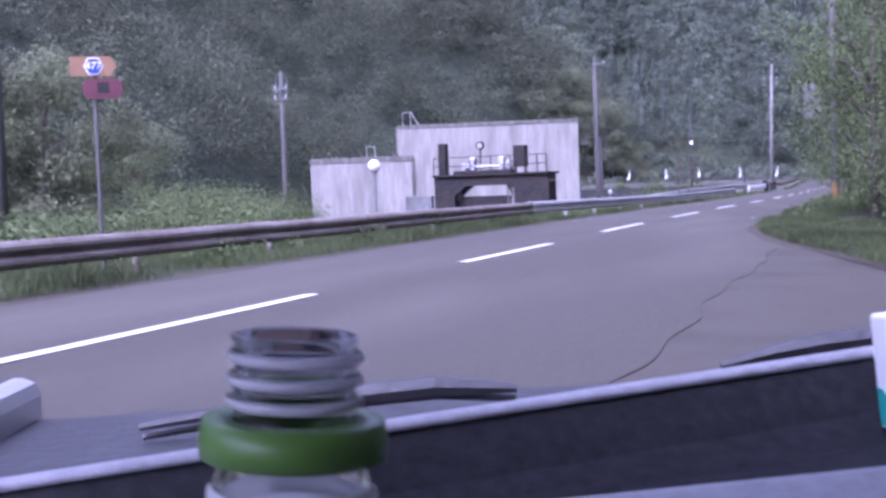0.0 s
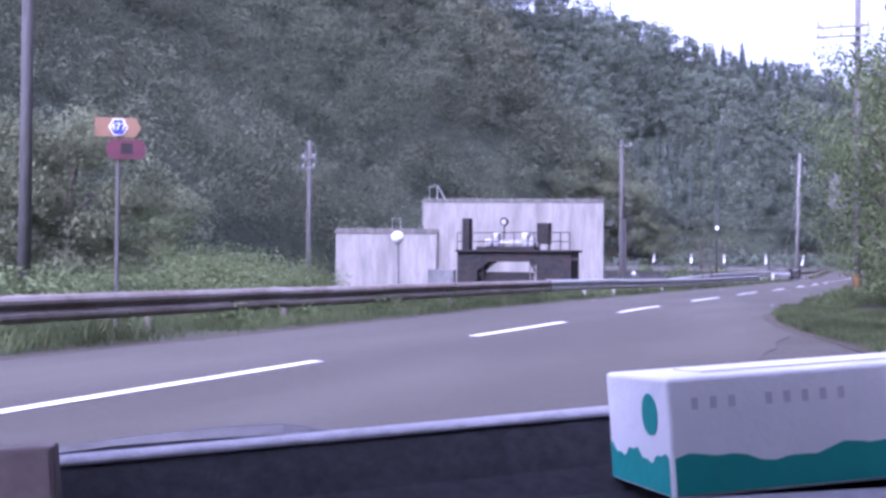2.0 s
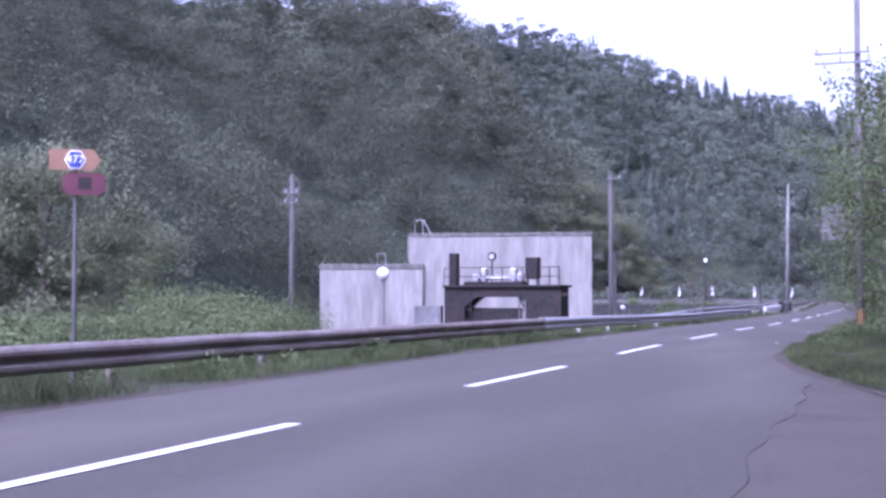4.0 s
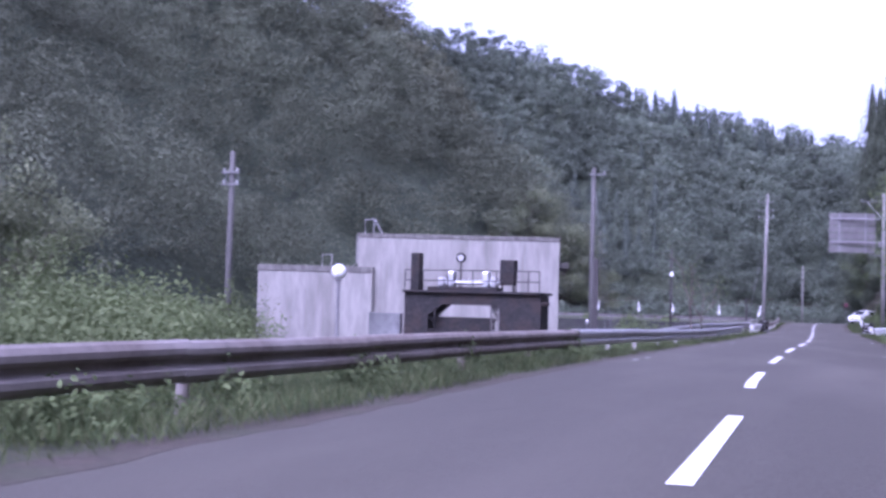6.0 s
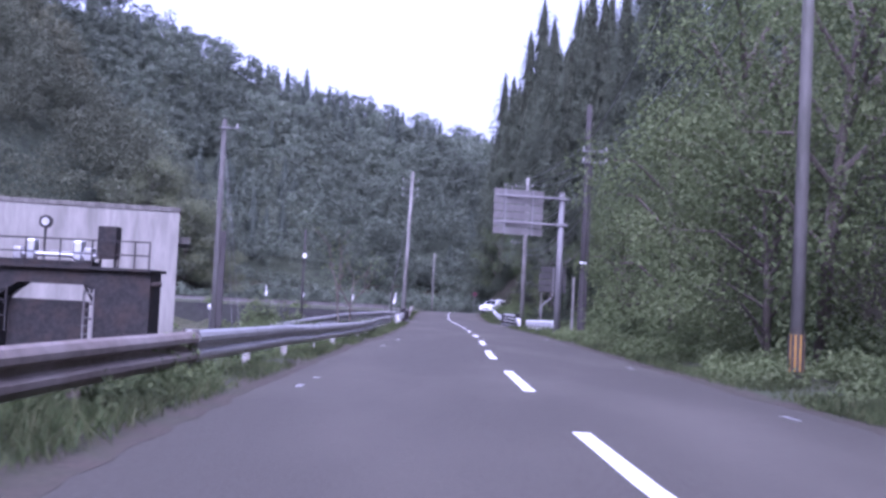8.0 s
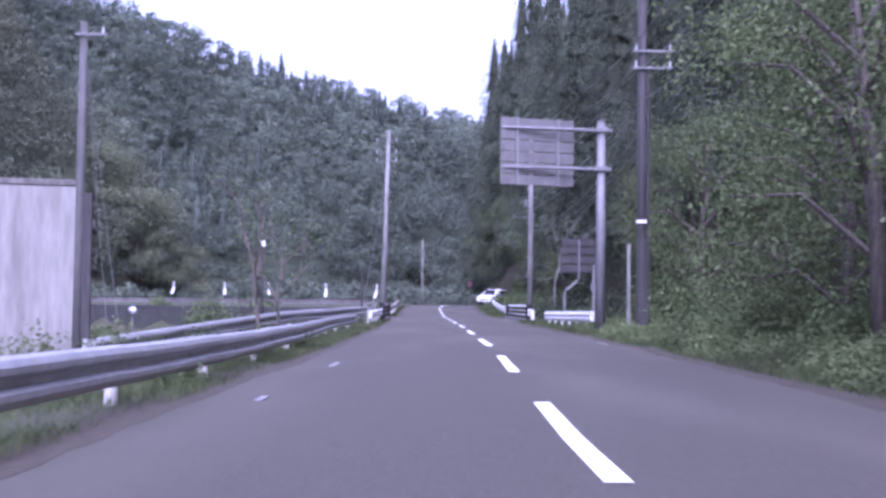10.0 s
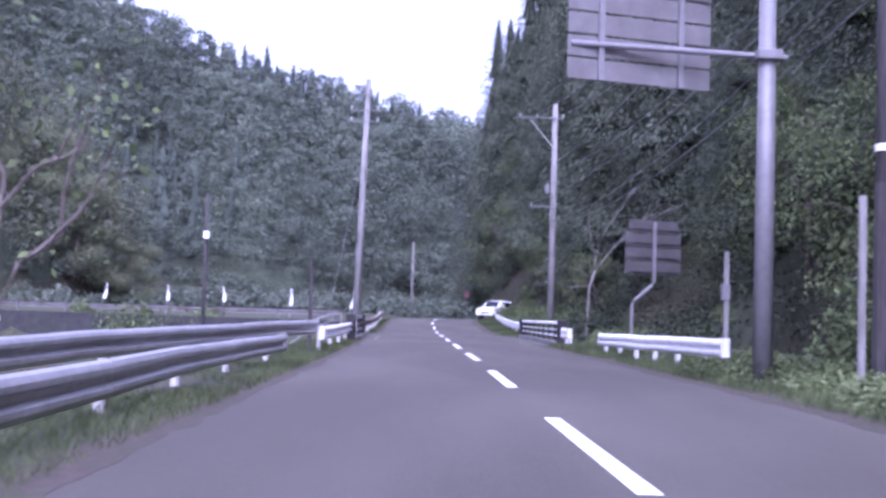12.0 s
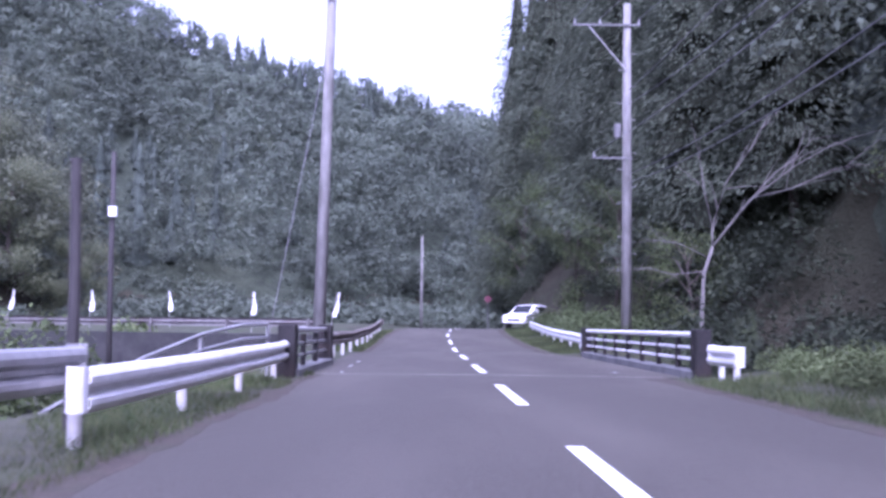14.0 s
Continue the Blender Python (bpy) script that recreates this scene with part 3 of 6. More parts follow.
part("bracing", tube(bmesh.new(), [(-2.2, 0.0, 2.6), (-1.3, 0.0, 3.45)], 0.06, 6), STEEL_DARK, gate)
part("bracing", tube(bmesh.new(), [(1.4, 0.0, 2.6), (0.9, 0.0, 3.45)], 0.06, 6), STEEL_DARK, gate)
lad = part("ladder", tube(bmesh.new(), [(1.1, -0.5, 1.2), (1.1, -0.5, 3.3)], 0.03, 6), GALV_DULL, gate, "dull steel ladder")
part("rail", tube(bmesh.new(), [(1.45, -0.5, 1.2), (1.45, -0.5, 3.3)], 0.03, 6), GALV_DULL, lad)
for i in range(7):
    part("rung", tube(bmesh.new(), [(1.1, -0.5, 1.35 + 0.3 * i), (1.45, -0.5, 1.35 + 0.3 * i)], 0.02, 6), GALV_DULL, lad)
for x, d in ((-2.2, 1), (1.4, -1)):
    for z in (2.2, 2.75, 3.2):
        part("bracket", tube(bmesh.new(), [(x, -0.42, z), (x + 0.32 * d, -0.42, z)], 0.035, 6), STEEL_DARK, gate)
    part("guide_rail", slab(x + 0.34 * d - 0.04, x + 0.34 * d + 0.04, -0.46, -0.38, 1.6, 3.3, 0.01), STEEL_DARK, gate)
part("machine_bed", slab(-2.4, 1.2, -0.2, 0.7, GH + 0.121, GH + 0.32, 0.03), STEEL_DARK, gate)
part("shaft", tube(bmesh.new(), [(-1.9, 0.2, GH + 0.55), (1.2, 0.2, GH + 0.55)], 0.11, 12), PIPE, gate, "bright metal drive shaft")
for x, h in ((-1.75, 0.45), (-1.25, 0.75), (0.55, 0.75), (0.95, 0.5)):
    part("gearbox", box(bmesh.new(), (0.32, 0.5, h), (x, 0.2, GH + 0.322 + h / 2), bevel=0.06), PIPE if h > 0.6 else GALV, gate, "pale gearbox")
part("cabinet", slab(-3.3, -2.85, -0.2, 0.3, GH + 0.121, GH + 1.95, 0.02), STEEL_DARK, gate, "tall dark control cabinet")
part("cabinet", slab(1.35, 2.05, -0.2, 0.4, GH + 0.45, GH + 1.65, 0.02), STEEL_DARK, gate, "dark control cabinet on legs")
for x in (1.42, 1.98):
    part("cabinet_leg", slab(x - 0.04, x + 0.04, 0, 0.1, GH + 0.121, GH + 0.452, 0), STEEL_DARK, gate)
dial = part("dial", tube(bmesh.new(), [(-0.8, 0.12, GH + 1.75), (-0.8, 0.28, GH + 1.75)], 0.24, 20), STEEL_DARK, gate, "round dial on a post")
part("dial_face", tube(bmesh.new(), [(-0.8, 0.112, GH + 1.75), (-0.8, 0.119, GH + 1.75)], 0.15, 20), GALV, dial)
part("dial_post", tube(bmesh.new(), [(-0.8, 0.2, GH + 0.32), (-0.8, 0.2, GH + 1.55)], 0.05, 8), STEEL_DARK, dial)
for x in (-3.45, -2.5, -1.2, 0.1, 1.3, 2.3, 2.9, 3.45):
    part("rail_post", tube(bmesh.new(), [(x, -0.52, GH + 0.1), (x, -0.52, GH + 1.1)], 0.03, 6), STEEL_DARK, gate)
for z in (0.6, 1.1):
    part("rail_bar", tube(bmesh.new(), [(-3.45, -0.52, GH + z), (3.45, -0.52, GH + z)], 0.028, 6), STEEL_DARK, gate)
part("nozzle", tube(bmesh.new(), [(3.5, -0.2, 3.55), (3.85, -0.2, 3.6)], 0.1, 8), STEEL_DARK, gate)
tagged(part("low_wall", slab(-20.9, -19.25, -9.9, -9.5, -2.2, 0.75, 0.02), CONCRETE_DARK), "low dark concrete wall beside the sluice gate", "wall", kind="structure")

# ---- pipe rail by the bridge end ----
pr = thing("pipe_railing", Matrix(), "pale pipe railing sloping down beside the bridge", "railing")
HAND = ((-4.15, 27.2, 0.95), (-4.35, 25.6, 0.93), (-4.65, 23.6, 0.78), (-4.98, 21.4, 0.48), (-5.4, 18.6, -0.05))
for dz in (0.0, -0.24):
    part("bar", tube(bmesh.new(), [(x, y, z + dz) for x, y, z in HAND], 0.03, 8), GALV, pr)
for x, y, z in HAND[::2]:
    part("post", tube(bmesh.new(), [(x, y, min(ground_z(x, y), z - 0.6) - 0.2), (x, y, z)], 0.03, 8), GALV, pr)

# ---- globe lamps ----
gl = thing("globe_lamp", pose(-17.55, -22.1, ground_z(-17.55, -22.1)), "dark lamp post with one round milky globe", "lamp")
gz = 2.35 - ground_z(-17.55, -22.1)
part("post", tube(bmesh.new(), [(0, 0, -0.2), (0, 0, gz - 0.28)], 0.07, 10), GREY_PAINT, gl)
bm = bmesh.new()
bmesh.ops.create_uvsphere(bm, u_segments=20, v_segments=12, radius=0.3)
bmesh.ops.translate(bm, verts=bm.verts, vec=(0, 0, gz))
part("globe", bm, GLOBE, gl, "milky white globe", True)
part("collar", tube(bmesh.new(), [(0, 0, gz - 0.36), (0, 0, gz - 0.24)], 0.14, 12), GREY_PAINT, gl)
far_globe = copy_thing(gl, pose(-17.2, 29.1, 0.4 - 0.72 * gz))
far_globe.scale = (0.72, 0.72, 0.72)


# ---- poles ----
def pole(name, x, y, top, r0, r1, material, label, lean=(0, 0)):
    z0 = ground_z(x, y)
    p = thing(name, pose(x, y, z0), label, "utility pole")
    part("shaft", tube(bmesh.new(), [(0, 0, -0.5), (lean[0] / 2, lean[1] / 2, (top - z0) / 2), (lean[0], lean[1], top - z0)], [r0, (r0 + r1) / 2, r1], 12), material, p, smooth=True)
    return p, z0


def crossarm(p, z, x0, x1, y=0.0, r=0.03, insulators=(), material=None):
    arm = part("crossarm", box(bmesh.new(), (x1 - x0, 2 * r, 2 * r), ((x0 + x1) / 2, y - 0.16, z)), material or GREY_PAINT, p)
    for x in insulators:
        part("insulator", tube(bmesh.new(), [(x, y - 0.16, z + r), (x, y - 0.16, z + 0.2)], [0.04, 0.03], 8), GALV, arm)


pA, zA = pole("utility_pole", -22.8, -21.3, 7.3, 0.15, 0.11, POLE_OLD, "thin concrete utility pole with a short crossarm")
crossarm(pA, 6.4 - zA, -0.4, 0.4, insulators=(-0.3, 0.3))
crossarm(pA, 5.9 - zA, -0.4, 0.4, insulators=(-0.3, 0.3))
pB, zB = pole("utility_pole", -11.4, -1.0, 9.0, 0.15, 0.11, POLE_OLD, "slim concrete utility pole beside the building")
part("cable_cover", box(bmesh.new(), (0.26, 0.12, 4.3), (0.24, -0.02, 2.15 - zB - 0.3), bevel=0.02), POLE_DARK, pB, "dark cable cover on the pole")
for gx, gy in ((0.9, 0.6), (1.25, 0.9)):
    part("guy_wire", tube(bmesh.new(), [(0.05, 0.05, 8.2 - zB), (gx, gy, 0.2)], 0.009, 5), WIRE, pB)
crossarm(pB, 8.6 - zB, -0.2, 0.7, insulators=(0.6,))
pC, zC = pole("utility_pole", -4.15, 36.6, 11.3, 0.17, 0.11, POLE_CONC, "tall concrete utility pole at the bridge end", (0.25, 0))
for z in (10.6, 9.9, 9.4):
    crossarm(pC, z - zC, -0.5, 0.75, r=0.018, insulators=(-0.45, 0.7))
part("guy_wire", tube(bmesh.new(), [(0.2, 0, 8.6 - zC), (-1.3, -1.0, -0.3 - zC)], 0.012, 5), WIRE, pC)
pD, zD = pole("utility_pole", 5.62, 48.5, 12.6, 0.2, 0.14, POLE_CONC, "concrete utility pole with steps and crossarms")
crossarm(pD, 11.8 - zD, -2.0, 0.45, insulators=(-1.9, -1.0, 0.4))
part("brace", tube(bmesh.new(), [(-1.4, -0.16, 11.75 - zD), (-0.1, -0.16, 10.2 - zD)], 0.03, 6), GALV, pD)
crossarm(pD, 7.0 - zD, -1.25, 0.2, insulators=(-1.2,))
part("transformer", tube(bmesh.new(), [(-0.33, 0, 7.75 - zD), (-0.33, 0, 8.25 - zD)], 0.13, 12), GREY_PAINT, pD)
for i in range(14):
    sgn = 1 if i % 2 else -1
    part("step_bolt", tube(bmesh.new(), [(0.15 * sgn, 0, 3 - zD + 0.6 * i), (0.34 * sgn, 0, 3 - zD + 0.6 * i)], 0.012, 5), GALV, pD)
pE, zE = pole("utility_pole", 4.92, -0.55, 10.5, 0.155, 0.12, POLE_DARK, "dark weathered utility pole with a wrapped base and a white band")
part("wrap", tube(bmesh.new(), [(0.02, 0, -0.2), (0.02, 0, 2.9 - zE)], [0.2, 0.165], 12), POLE_DARK, pE, "dark wrapped base")
part("band", tube(bmesh.new(), [(0, 0, 3.33 - zE), (0, 0, 3.42 - zE)], 0.155, 14), SIGN_WHITE, pE, "white band")
part("conduit", tube(bmesh.new(), [(-0.42, -0.3, -0.2), (-0.42, -0.3, 2.69 - zE)], 0.055, 8), POLE_CONC, pE, "pale conduit pipe")
part("conduit", tube(bmesh.new(), [(0.19, -0.08, -0.2), (0.17, -0.08, 8.0 - zE)], 0.04, 8), POLE_DARK, pE, "dark conduit pipe")
for z in (8.4, 7.9):
    crossarm(pE, z - zE, -0.3, 0.9, insulators=(-0.2, 0.8))
pF, zF = pole("utility_pole", 4.2, -35.9, 10.6, 0.115, 0.085, POLE_MID, "concrete utility pole with a yellow striped base guard")
for z in (8.66, 8.36):
    crossarm(pF, z - zF, -1.25, 0.35, insulators=(-1.2, -0.5, 0.3))
guard = part("base_guard", tube(bmesh.new(), [(0, 0, 0.2), (0, 0, 0.78)], 0.13, 16), YELLOW, pF, "yellow and black striped base guard")
for k in range(10):
    a = k * math.pi / 5 + 0.2
    part("stripe", box(bmesh.new(), (0.012, 0.045, 0.58), (0.129 * math.cos(a), 0.129 * math.sin(a), 0.49), Matrix.Rotation(a, 4, "Z")), BLACK, guard)
pG, zG = pole("utility_pole", -13.4, 51.2, 7.4, 0.12, 0.09, POLE_DARK, "slim dark pole with a small white box")
part("meter_box", box(bmesh.new(), (0.3, 0.2, 0.38), (0.05, -0.16, 5.1 - zG), bevel=0.02), SIGN_WHITE, pG, "small white box")
pH, zH = pole("utility_pole", -13.8, -53.0, 11.0, 0.16, 0.12, POLE_OLD, "pale concrete utility pole among the shrubs")
pI, zI = pole("utility_pole", -2.4, 110, 8.6, 0.13, 0.1, POLE_CONC, "slim pale pole by the bend")

# ---- road signs ----
bp = thing("overhead_road_sign", pose(4.15, 2.5, 0), "grey cantilever road sign seen from its ribbed back", "road sign")
part("post", tube(bmesh.new(), [(0, 0, -0.3), (0, 0, 6.75)], [0.165, 0.13], 16), GREY_PAINT, bp, smooth=True)
part("cap", tube(bmesh.new(), [(0, 0, 6.75), (0, 0, 6.82)], 0.15, 16), GREY_PAINT, bp)
ST = Matrix.Translation((-3.22, -0.6, 0)) @ Matrix.Rotation(radians(18), 4, "Z")
for z in (5.25, 6.5):
    part("arm", tube(bmesh.new(), [(0.35, 0.1, z), (-3.2, -0.62 + 0.12, z)], 0.05, 10), GREY_PAINT, bp)
    part("clamp", box(bmesh.new(), (0.4, 0.42, 0.16), (0, 0, z), bevel=0.02), GREY_PAINT, bp)
for i in range(6):
    z = 4.68 + 0.36 * i
    b = part("panel", box(bmesh.new(), (2.52, 0.03, 0.325), (1.25, 0.0, z + 0.18), bevel=0.006), ALU, bp)
    b.matrix_basis = ST @ Matrix.Translation((0, 0.08, 0))
for x in (0.55, 1.95):
    b = part("stiffener", box(bmesh.new(), (0.09, 0.05, 2.15), (x, 0.0, 5.77)), GREY_PAINT, bp)
    b.matrix_basis = ST @ Matrix.Translation((0, 0.03, 0))

ss = thing("direction_sign", pose(5.3, 17.7, 0, 0, 0, 22), "grey road sign on a bent post, seen from behind", "road sign")
part("post", tube(bmesh.new(), [(-0.72, 0, -0.3), (-0.72, 0, 1.45), (-0.66, 0, 1.55), (-0.1, 0, 1.98), (0, 0, 2.1), (0, 0, 3.8)], 0.05, 10), GREY_PAINT, ss)
for i in range(4):
    w = 1.84 if i < 3 else 1.6
    part("panel", box(bmesh.new(), (w, 0.025, 0.36), (0, 0.08, 2.5 + 0.39 * i), bevel=0.006), SHADED_PANEL, ss)
for i in range(4):
    part("rib", box(bmesh.new(), (1.7, 0.04, 0.05), (0, 0.045, 2.42 + 0.4 * i)), SHADED_PANEL, ss)

wp = thing("marker_post", pose(4.36, 5.7, 0), "slim weathered white marker post", "post")
part("shaft", tube(bmesh.new(), [(0, 0, -0.2), (0, 0, 2.3)], 0.05, 8), POLE_CONC, wp)
part("clip", box(bmesh.new(), (0.16, 0.12, 0.3), (-0.02, 0, 1.55), bevel=0.01), GREY_PAINT, wp)

dp = thing("delineator_post", pose(-4.2, 15.6, 0), "slim dark weathered post behind the guard rail", "post")
part("shaft", tube(bmesh.new(), [(0, 0, -0.3), (0.02, 0, 1.2), (0.0, 0, 2.3)], [0.055, 0.05, 0.045], 8), POLE_DARK, dp)
part("cap", tube(bmesh.new(), [(0, 0, 2.3), (0, 0, 2.34)], 0.055, 8), POLE_DARK, dp)

rs = thing("route_sign", pose(-4.55, -62.0, ground_z(-4.55, -62.0)), "orange and red arrow sign boards on a thin pole", "road sign")
zr = 0.07 - ground_z(-4.45, -62.0)
part("post", tube(bmesh.new(), [(0, 0, -0.3), (0, 0, 3.02 + zr)], 0.03, 10), POLE_OLD, rs)
FACE = Matrix.Rotation(radians(32), 4, "Z")


def arrow(name, w, h, z, material, label, x0=0.0, both=False):
    bm = bmesh.new()
    tip = 0.09
    pts = [(-w / 2, -h / 2), (w / 2 - tip, -h / 2), (w / 2, 0), (w / 2 - tip, h / 2), (-w / 2, h / 2)]
    if both:
        pts = [(-w / 2, -h / 4), (-w / 2 + 0.06, -h / 2), (w / 2 - 0.06, -h / 2), (w / 2, -h / 4), (w / 2, h / 4), (w / 2 - 0.06, h / 2), (-w / 2 + 0.06, h / 2), (-w / 2, h / 4)]
    f = [bm.verts.new((x0 + a, -0.06, z + u)) for a, u in pts]
    g = [bm.verts.new((x0 + a, -0.04, z + u)) for a, u in pts]
    bm.faces.new(f), bm.faces.new(g[::-1])
    for i in range(len(pts)):
        j = (i + 1) % len(pts)
        bm.faces.new((f[i], f[j], g[j], g[i]))
    o = part(name, bm, material, rs, label)
    o.matrix_basis = FACE
    return o


up = arrow("arrow_board", 0.64, 0.27, 2.86 + zr, SIGN_ORANGE, "orange arrow board with a blue hexagon")
arrow("board", 0.53, 0.28, 2.55 + zr, SIGN_RED, "dark red board", 0.11, True)
hexa = part("hexagon", tube(bmesh.new(), [(0, -0.062, 2.86 + zr), (0, -0.070, 2.86 + zr)], 0.135, 6), SIGN_WHITE, rs)
hexb = part("hexagon", tube(bmesh.new(), [(0, -0.0705, 2.86 + zr), (0, -0.078, 2.86 + zr)], 0.117, 6), SIGN_BLUE, rs)
for o in (hexa, hexb):
    o.matrix_basis = FACE
cu = bpy.data.curves.new("number", "FONT")
cu.body, cu.size, cu.align_x, cu.align_y, cu.extrude = "477", 0.145, "CENTER", "CENTER", 0.002
cu.materials.append(SIGN_WHITE)
num = new("number", cu)
num.parent = rs
num.matrix_basis = FACE @ Matrix.Translation((0, -0.082, 2.86 + zr)) @ Matrix.Rotation(radians(90), 4, "X")
part("bar", box(bmesh.new(), (0.16, 0.006, 0.15), (0.12, -0.064, 2.56 + zr)), STEEL_DARK, rs, "dark worn lettering patch").matrix_basis = FACE

rd = thing("round_sign", pose(3.4, 112, ground_z(3.4, 112)), "small round red road sign on a thin post", "road sign")
part("post", tube(bmesh.new(), [(0, 0, -0.3), (0, 0, 2.9)], 0.035, 8), GREY_PAINT, rd)
part("disc", tube(bmesh.new(), [(0, -0.04, 2.6), (0, -0.06, 2.6)], 0.3, 20), SIGN_RED, rd, "faded red disc")

# ---- flags along the far road ----
def flag(x, y, lean, label):
    z = ground_z(x, y)
    f = thing("banner_flag", pose(x, y, z), label, "flag", "flags along the far road")
    part("pole", tube(bmesh.new(), [(0, 0, -0.2), (lean * 0.5, 0, 2.0)], 0.018, 6), GALV, f)
    bm = bmesh.new()
    grid = [[bm.verts.new((lean * 0.5 * (z2 / 2.0) + 0.02 + 0.16 * a + 0.05 * math.sin(z2 * 5 + a * 2), 0.07 * math.sin(z2 * 4 + a * 3), z2)) for a in (0, 0.5, 1)] for z2 in (0.85, 1.05, 1.25, 1.45, 1.65, 1.95)]
    for r, s in zip(grid, grid[1:]):
        for k in range(2):
            bm.faces.new((r[k], r[k + 1], s[k + 1], s[k]))
    o = part("cloth", bm, CLOTH, f)
    md = o.modifiers.new("thickness", "SOLIDIFY")
    md.thickness = 0.004
    return f


for x, y, lean in ((-6.05, 61.2, 0.8), (-10.1, 64.6, 0.05), (-15.7, 72.2, -0.3), (-19.2, 69.0, 0.05), (-24.3, 71.0, 0.75)):
    flag(x, y, lean, "narrow white banner flag on a thin pole")

# ---- far road's wall and rail ----
bm = sweep(bmesh.new(), [(-4.6, 53.2, 0), (-12, 56.8, 0), (-24, 62.2, 0), (-45, 71.5, 0), (-80, 87, 0)], [(0.0, -3), (0.0, 0.55), (-0.4, 0.55), (-0.4, -3)], True)
tagged(part("retaining_wall", bm, WALL_DARK), "dark damp concrete retaining wall above the stream", "wall", kind="structure")
guardrail("guardrail", "pale steel guard rail along the far road", [(-6, 54.6, 1.15), (-12, 57.6, 1.1), (-24, 63.0, 1.0), (-45, 72.3, 0.8), (-75, 85.6, 0.6)], GALV_DULL, GALV_DULL, 4.0, round_end=False)

# ---- parked car by the bend ----
def parked_car(m):
    car = thing("parked_car", m, "white hatchback car with dark windows parked by the bend", "car")
    prof = [(-1.95, 0.35), (-1.98, 0.6), (-1.9, 0.85), (-1.0, 1.0), (-0.35, 1.52), (0.3, 1.6), (1.5, 1.55), (1.9, 1.1), (1.98, 0.7), (1.95, 0.35)]
    bm = bmesh.new()
    rows_ = []
    for y, k in ((-0.82, 0.9), (-0.84, 1.0), (-0.7, 1.0), (0, 1.0), (0.7, 1.0), (0.84, 1.0), (0.82, 0.9)):
        edge = abs(y) > 0.75
        rows_.append([bm.verts.new((x * (0.985 if edge else 1), y * (0.86 if z > 1.05 else 1), z if not edge or z < 1.05 else z - 0.06)) for x, z in prof])
    for r, s in zip(rows_, rows_[1:]):
        for k in range(len(prof)):
            bm.faces.new((r[k], r[(k + 1) % len(prof)], s[(k + 1) % len(prof)], s[k]))
    bm.faces.new(rows_[0]), bm.faces.new(rows_[-1][::-1])
    part("body", bm, CAR_WHITE, car, smooth=False)
    for s in (-1, 1):
        for a, b in (((-0.72, 1.05), (0.15, 1.45)), ((0.22, 1.05), (1.05, 1.45)), ((1.12, 1.08), (1.6, 1.42))):
            bm = bmesh.new()
            sl = 0.38 if a[0] < -0.5 else 0.0
            q = [(a[0], a[1]), (b[0], a[1]), (b[0], b[1]), (a[0] + sl, b[1])]
            vs = [bm.verts.new((x, s * (0.765 if z < 1.2 else 0.735), z)) for x, z in q] + [bm.verts.new((x, s * 0.70, z)) for x, z in q]
            bm.faces.new(vs[:4]), bm.faces.new(vs[4:][::-1])
            for i in range(4):
                bm.faces.new((vs[i], vs[(i + 1) % 4], vs[4 + (i + 1) % 4], vs[4 + i]))
            part("window", bm, CAR_GLASS, car)
        for x in (-1.2, 1.25):
            wh = part("wheel", tube(bmesh.new(), [(x, s * 0.66, 0.3), (x, s * 0.86, 0.3)], 0.3, 20), BLACK, car)
            part("rim", tube(bmesh.new(), [(x, s * 0.861, 0.3), (x, s * 0.875, 0.3)], 0.19, 14), GALV, wh)
        part("headlight", box(bmesh.new(), (0.2, 0.34, 0.15), (-1.9, s * 0.6, 0.74), bevel=0.04), GLOBE, car)
    bm = bmesh.new()
    vs = [bm.verts.new(p) for p in ((-0.99, -0.62, 1.03), (-0.99, 0.62, 1.03), (-0.42, 0.56, 1.49), (-0.42, -0.56, 1.49))]
    ws = [bm.verts.new((v.co.x - 0.02, v.co.y, v.co.z + 0.025)) for v in vs]
    bm.faces.new(ws)
    for i in range(4):
        bm.faces.new((vs[i], vs[(i + 1) % 4], ws[(i + 1) % 4], ws[i]))
    part("windscreen", bm, CAR_GLASS, car)
    part("grille", box(bmesh.new(), (0.06, 0.9, 0.14), (-1.96, 0, 0.55), bevel=0.02), BLACK, car)
    return car


parked_car(pose(5.0, 87, ground_z(5.0, 87), 0, 0, 58))


# ---- plants ----


def quads(name, centre, along_v, across_v, material, parent=None):
    """Many small four-cornered leaves in one mesh: centre, half length and half width vectors, each (n, 3)."""
    n = len(centre)
    co = np.empty((n, 4, 3), np.float32)
    co[:, 0], co[:, 1], co[:, 2], co[:, 3] = centre - along_v, centre + across_v * 0.9 - along_v * 0.1, centre + along_v, centre - across_v
    me = bpy.data.meshes.new(name)
    me.vertices.add(4 * n), me.loops.add(4 * n), me.polygons.add(n)
    me.vertices.foreach_set("co", co.ravel())
    me.loops.foreach_set("vertex_index", np.arange(4 * n, dtype=np.int32))
    me.polygons.foreach_set("loop_start", np.arange(0, 4 * n, 4, dtype=np.int32))
    me.polygons.foreach_set("loop_total", np.full(n, 4, np.int32))
    me.update(calc_edges=True)
    me.materials.append(material)
    ob = new(name, me)
    if parent:
        ob.parent = parent
    return ob


def unit(v):
    return v / np.maximum(np.linalg.norm(v, axis=-1, keepdims=True), 1e-6)


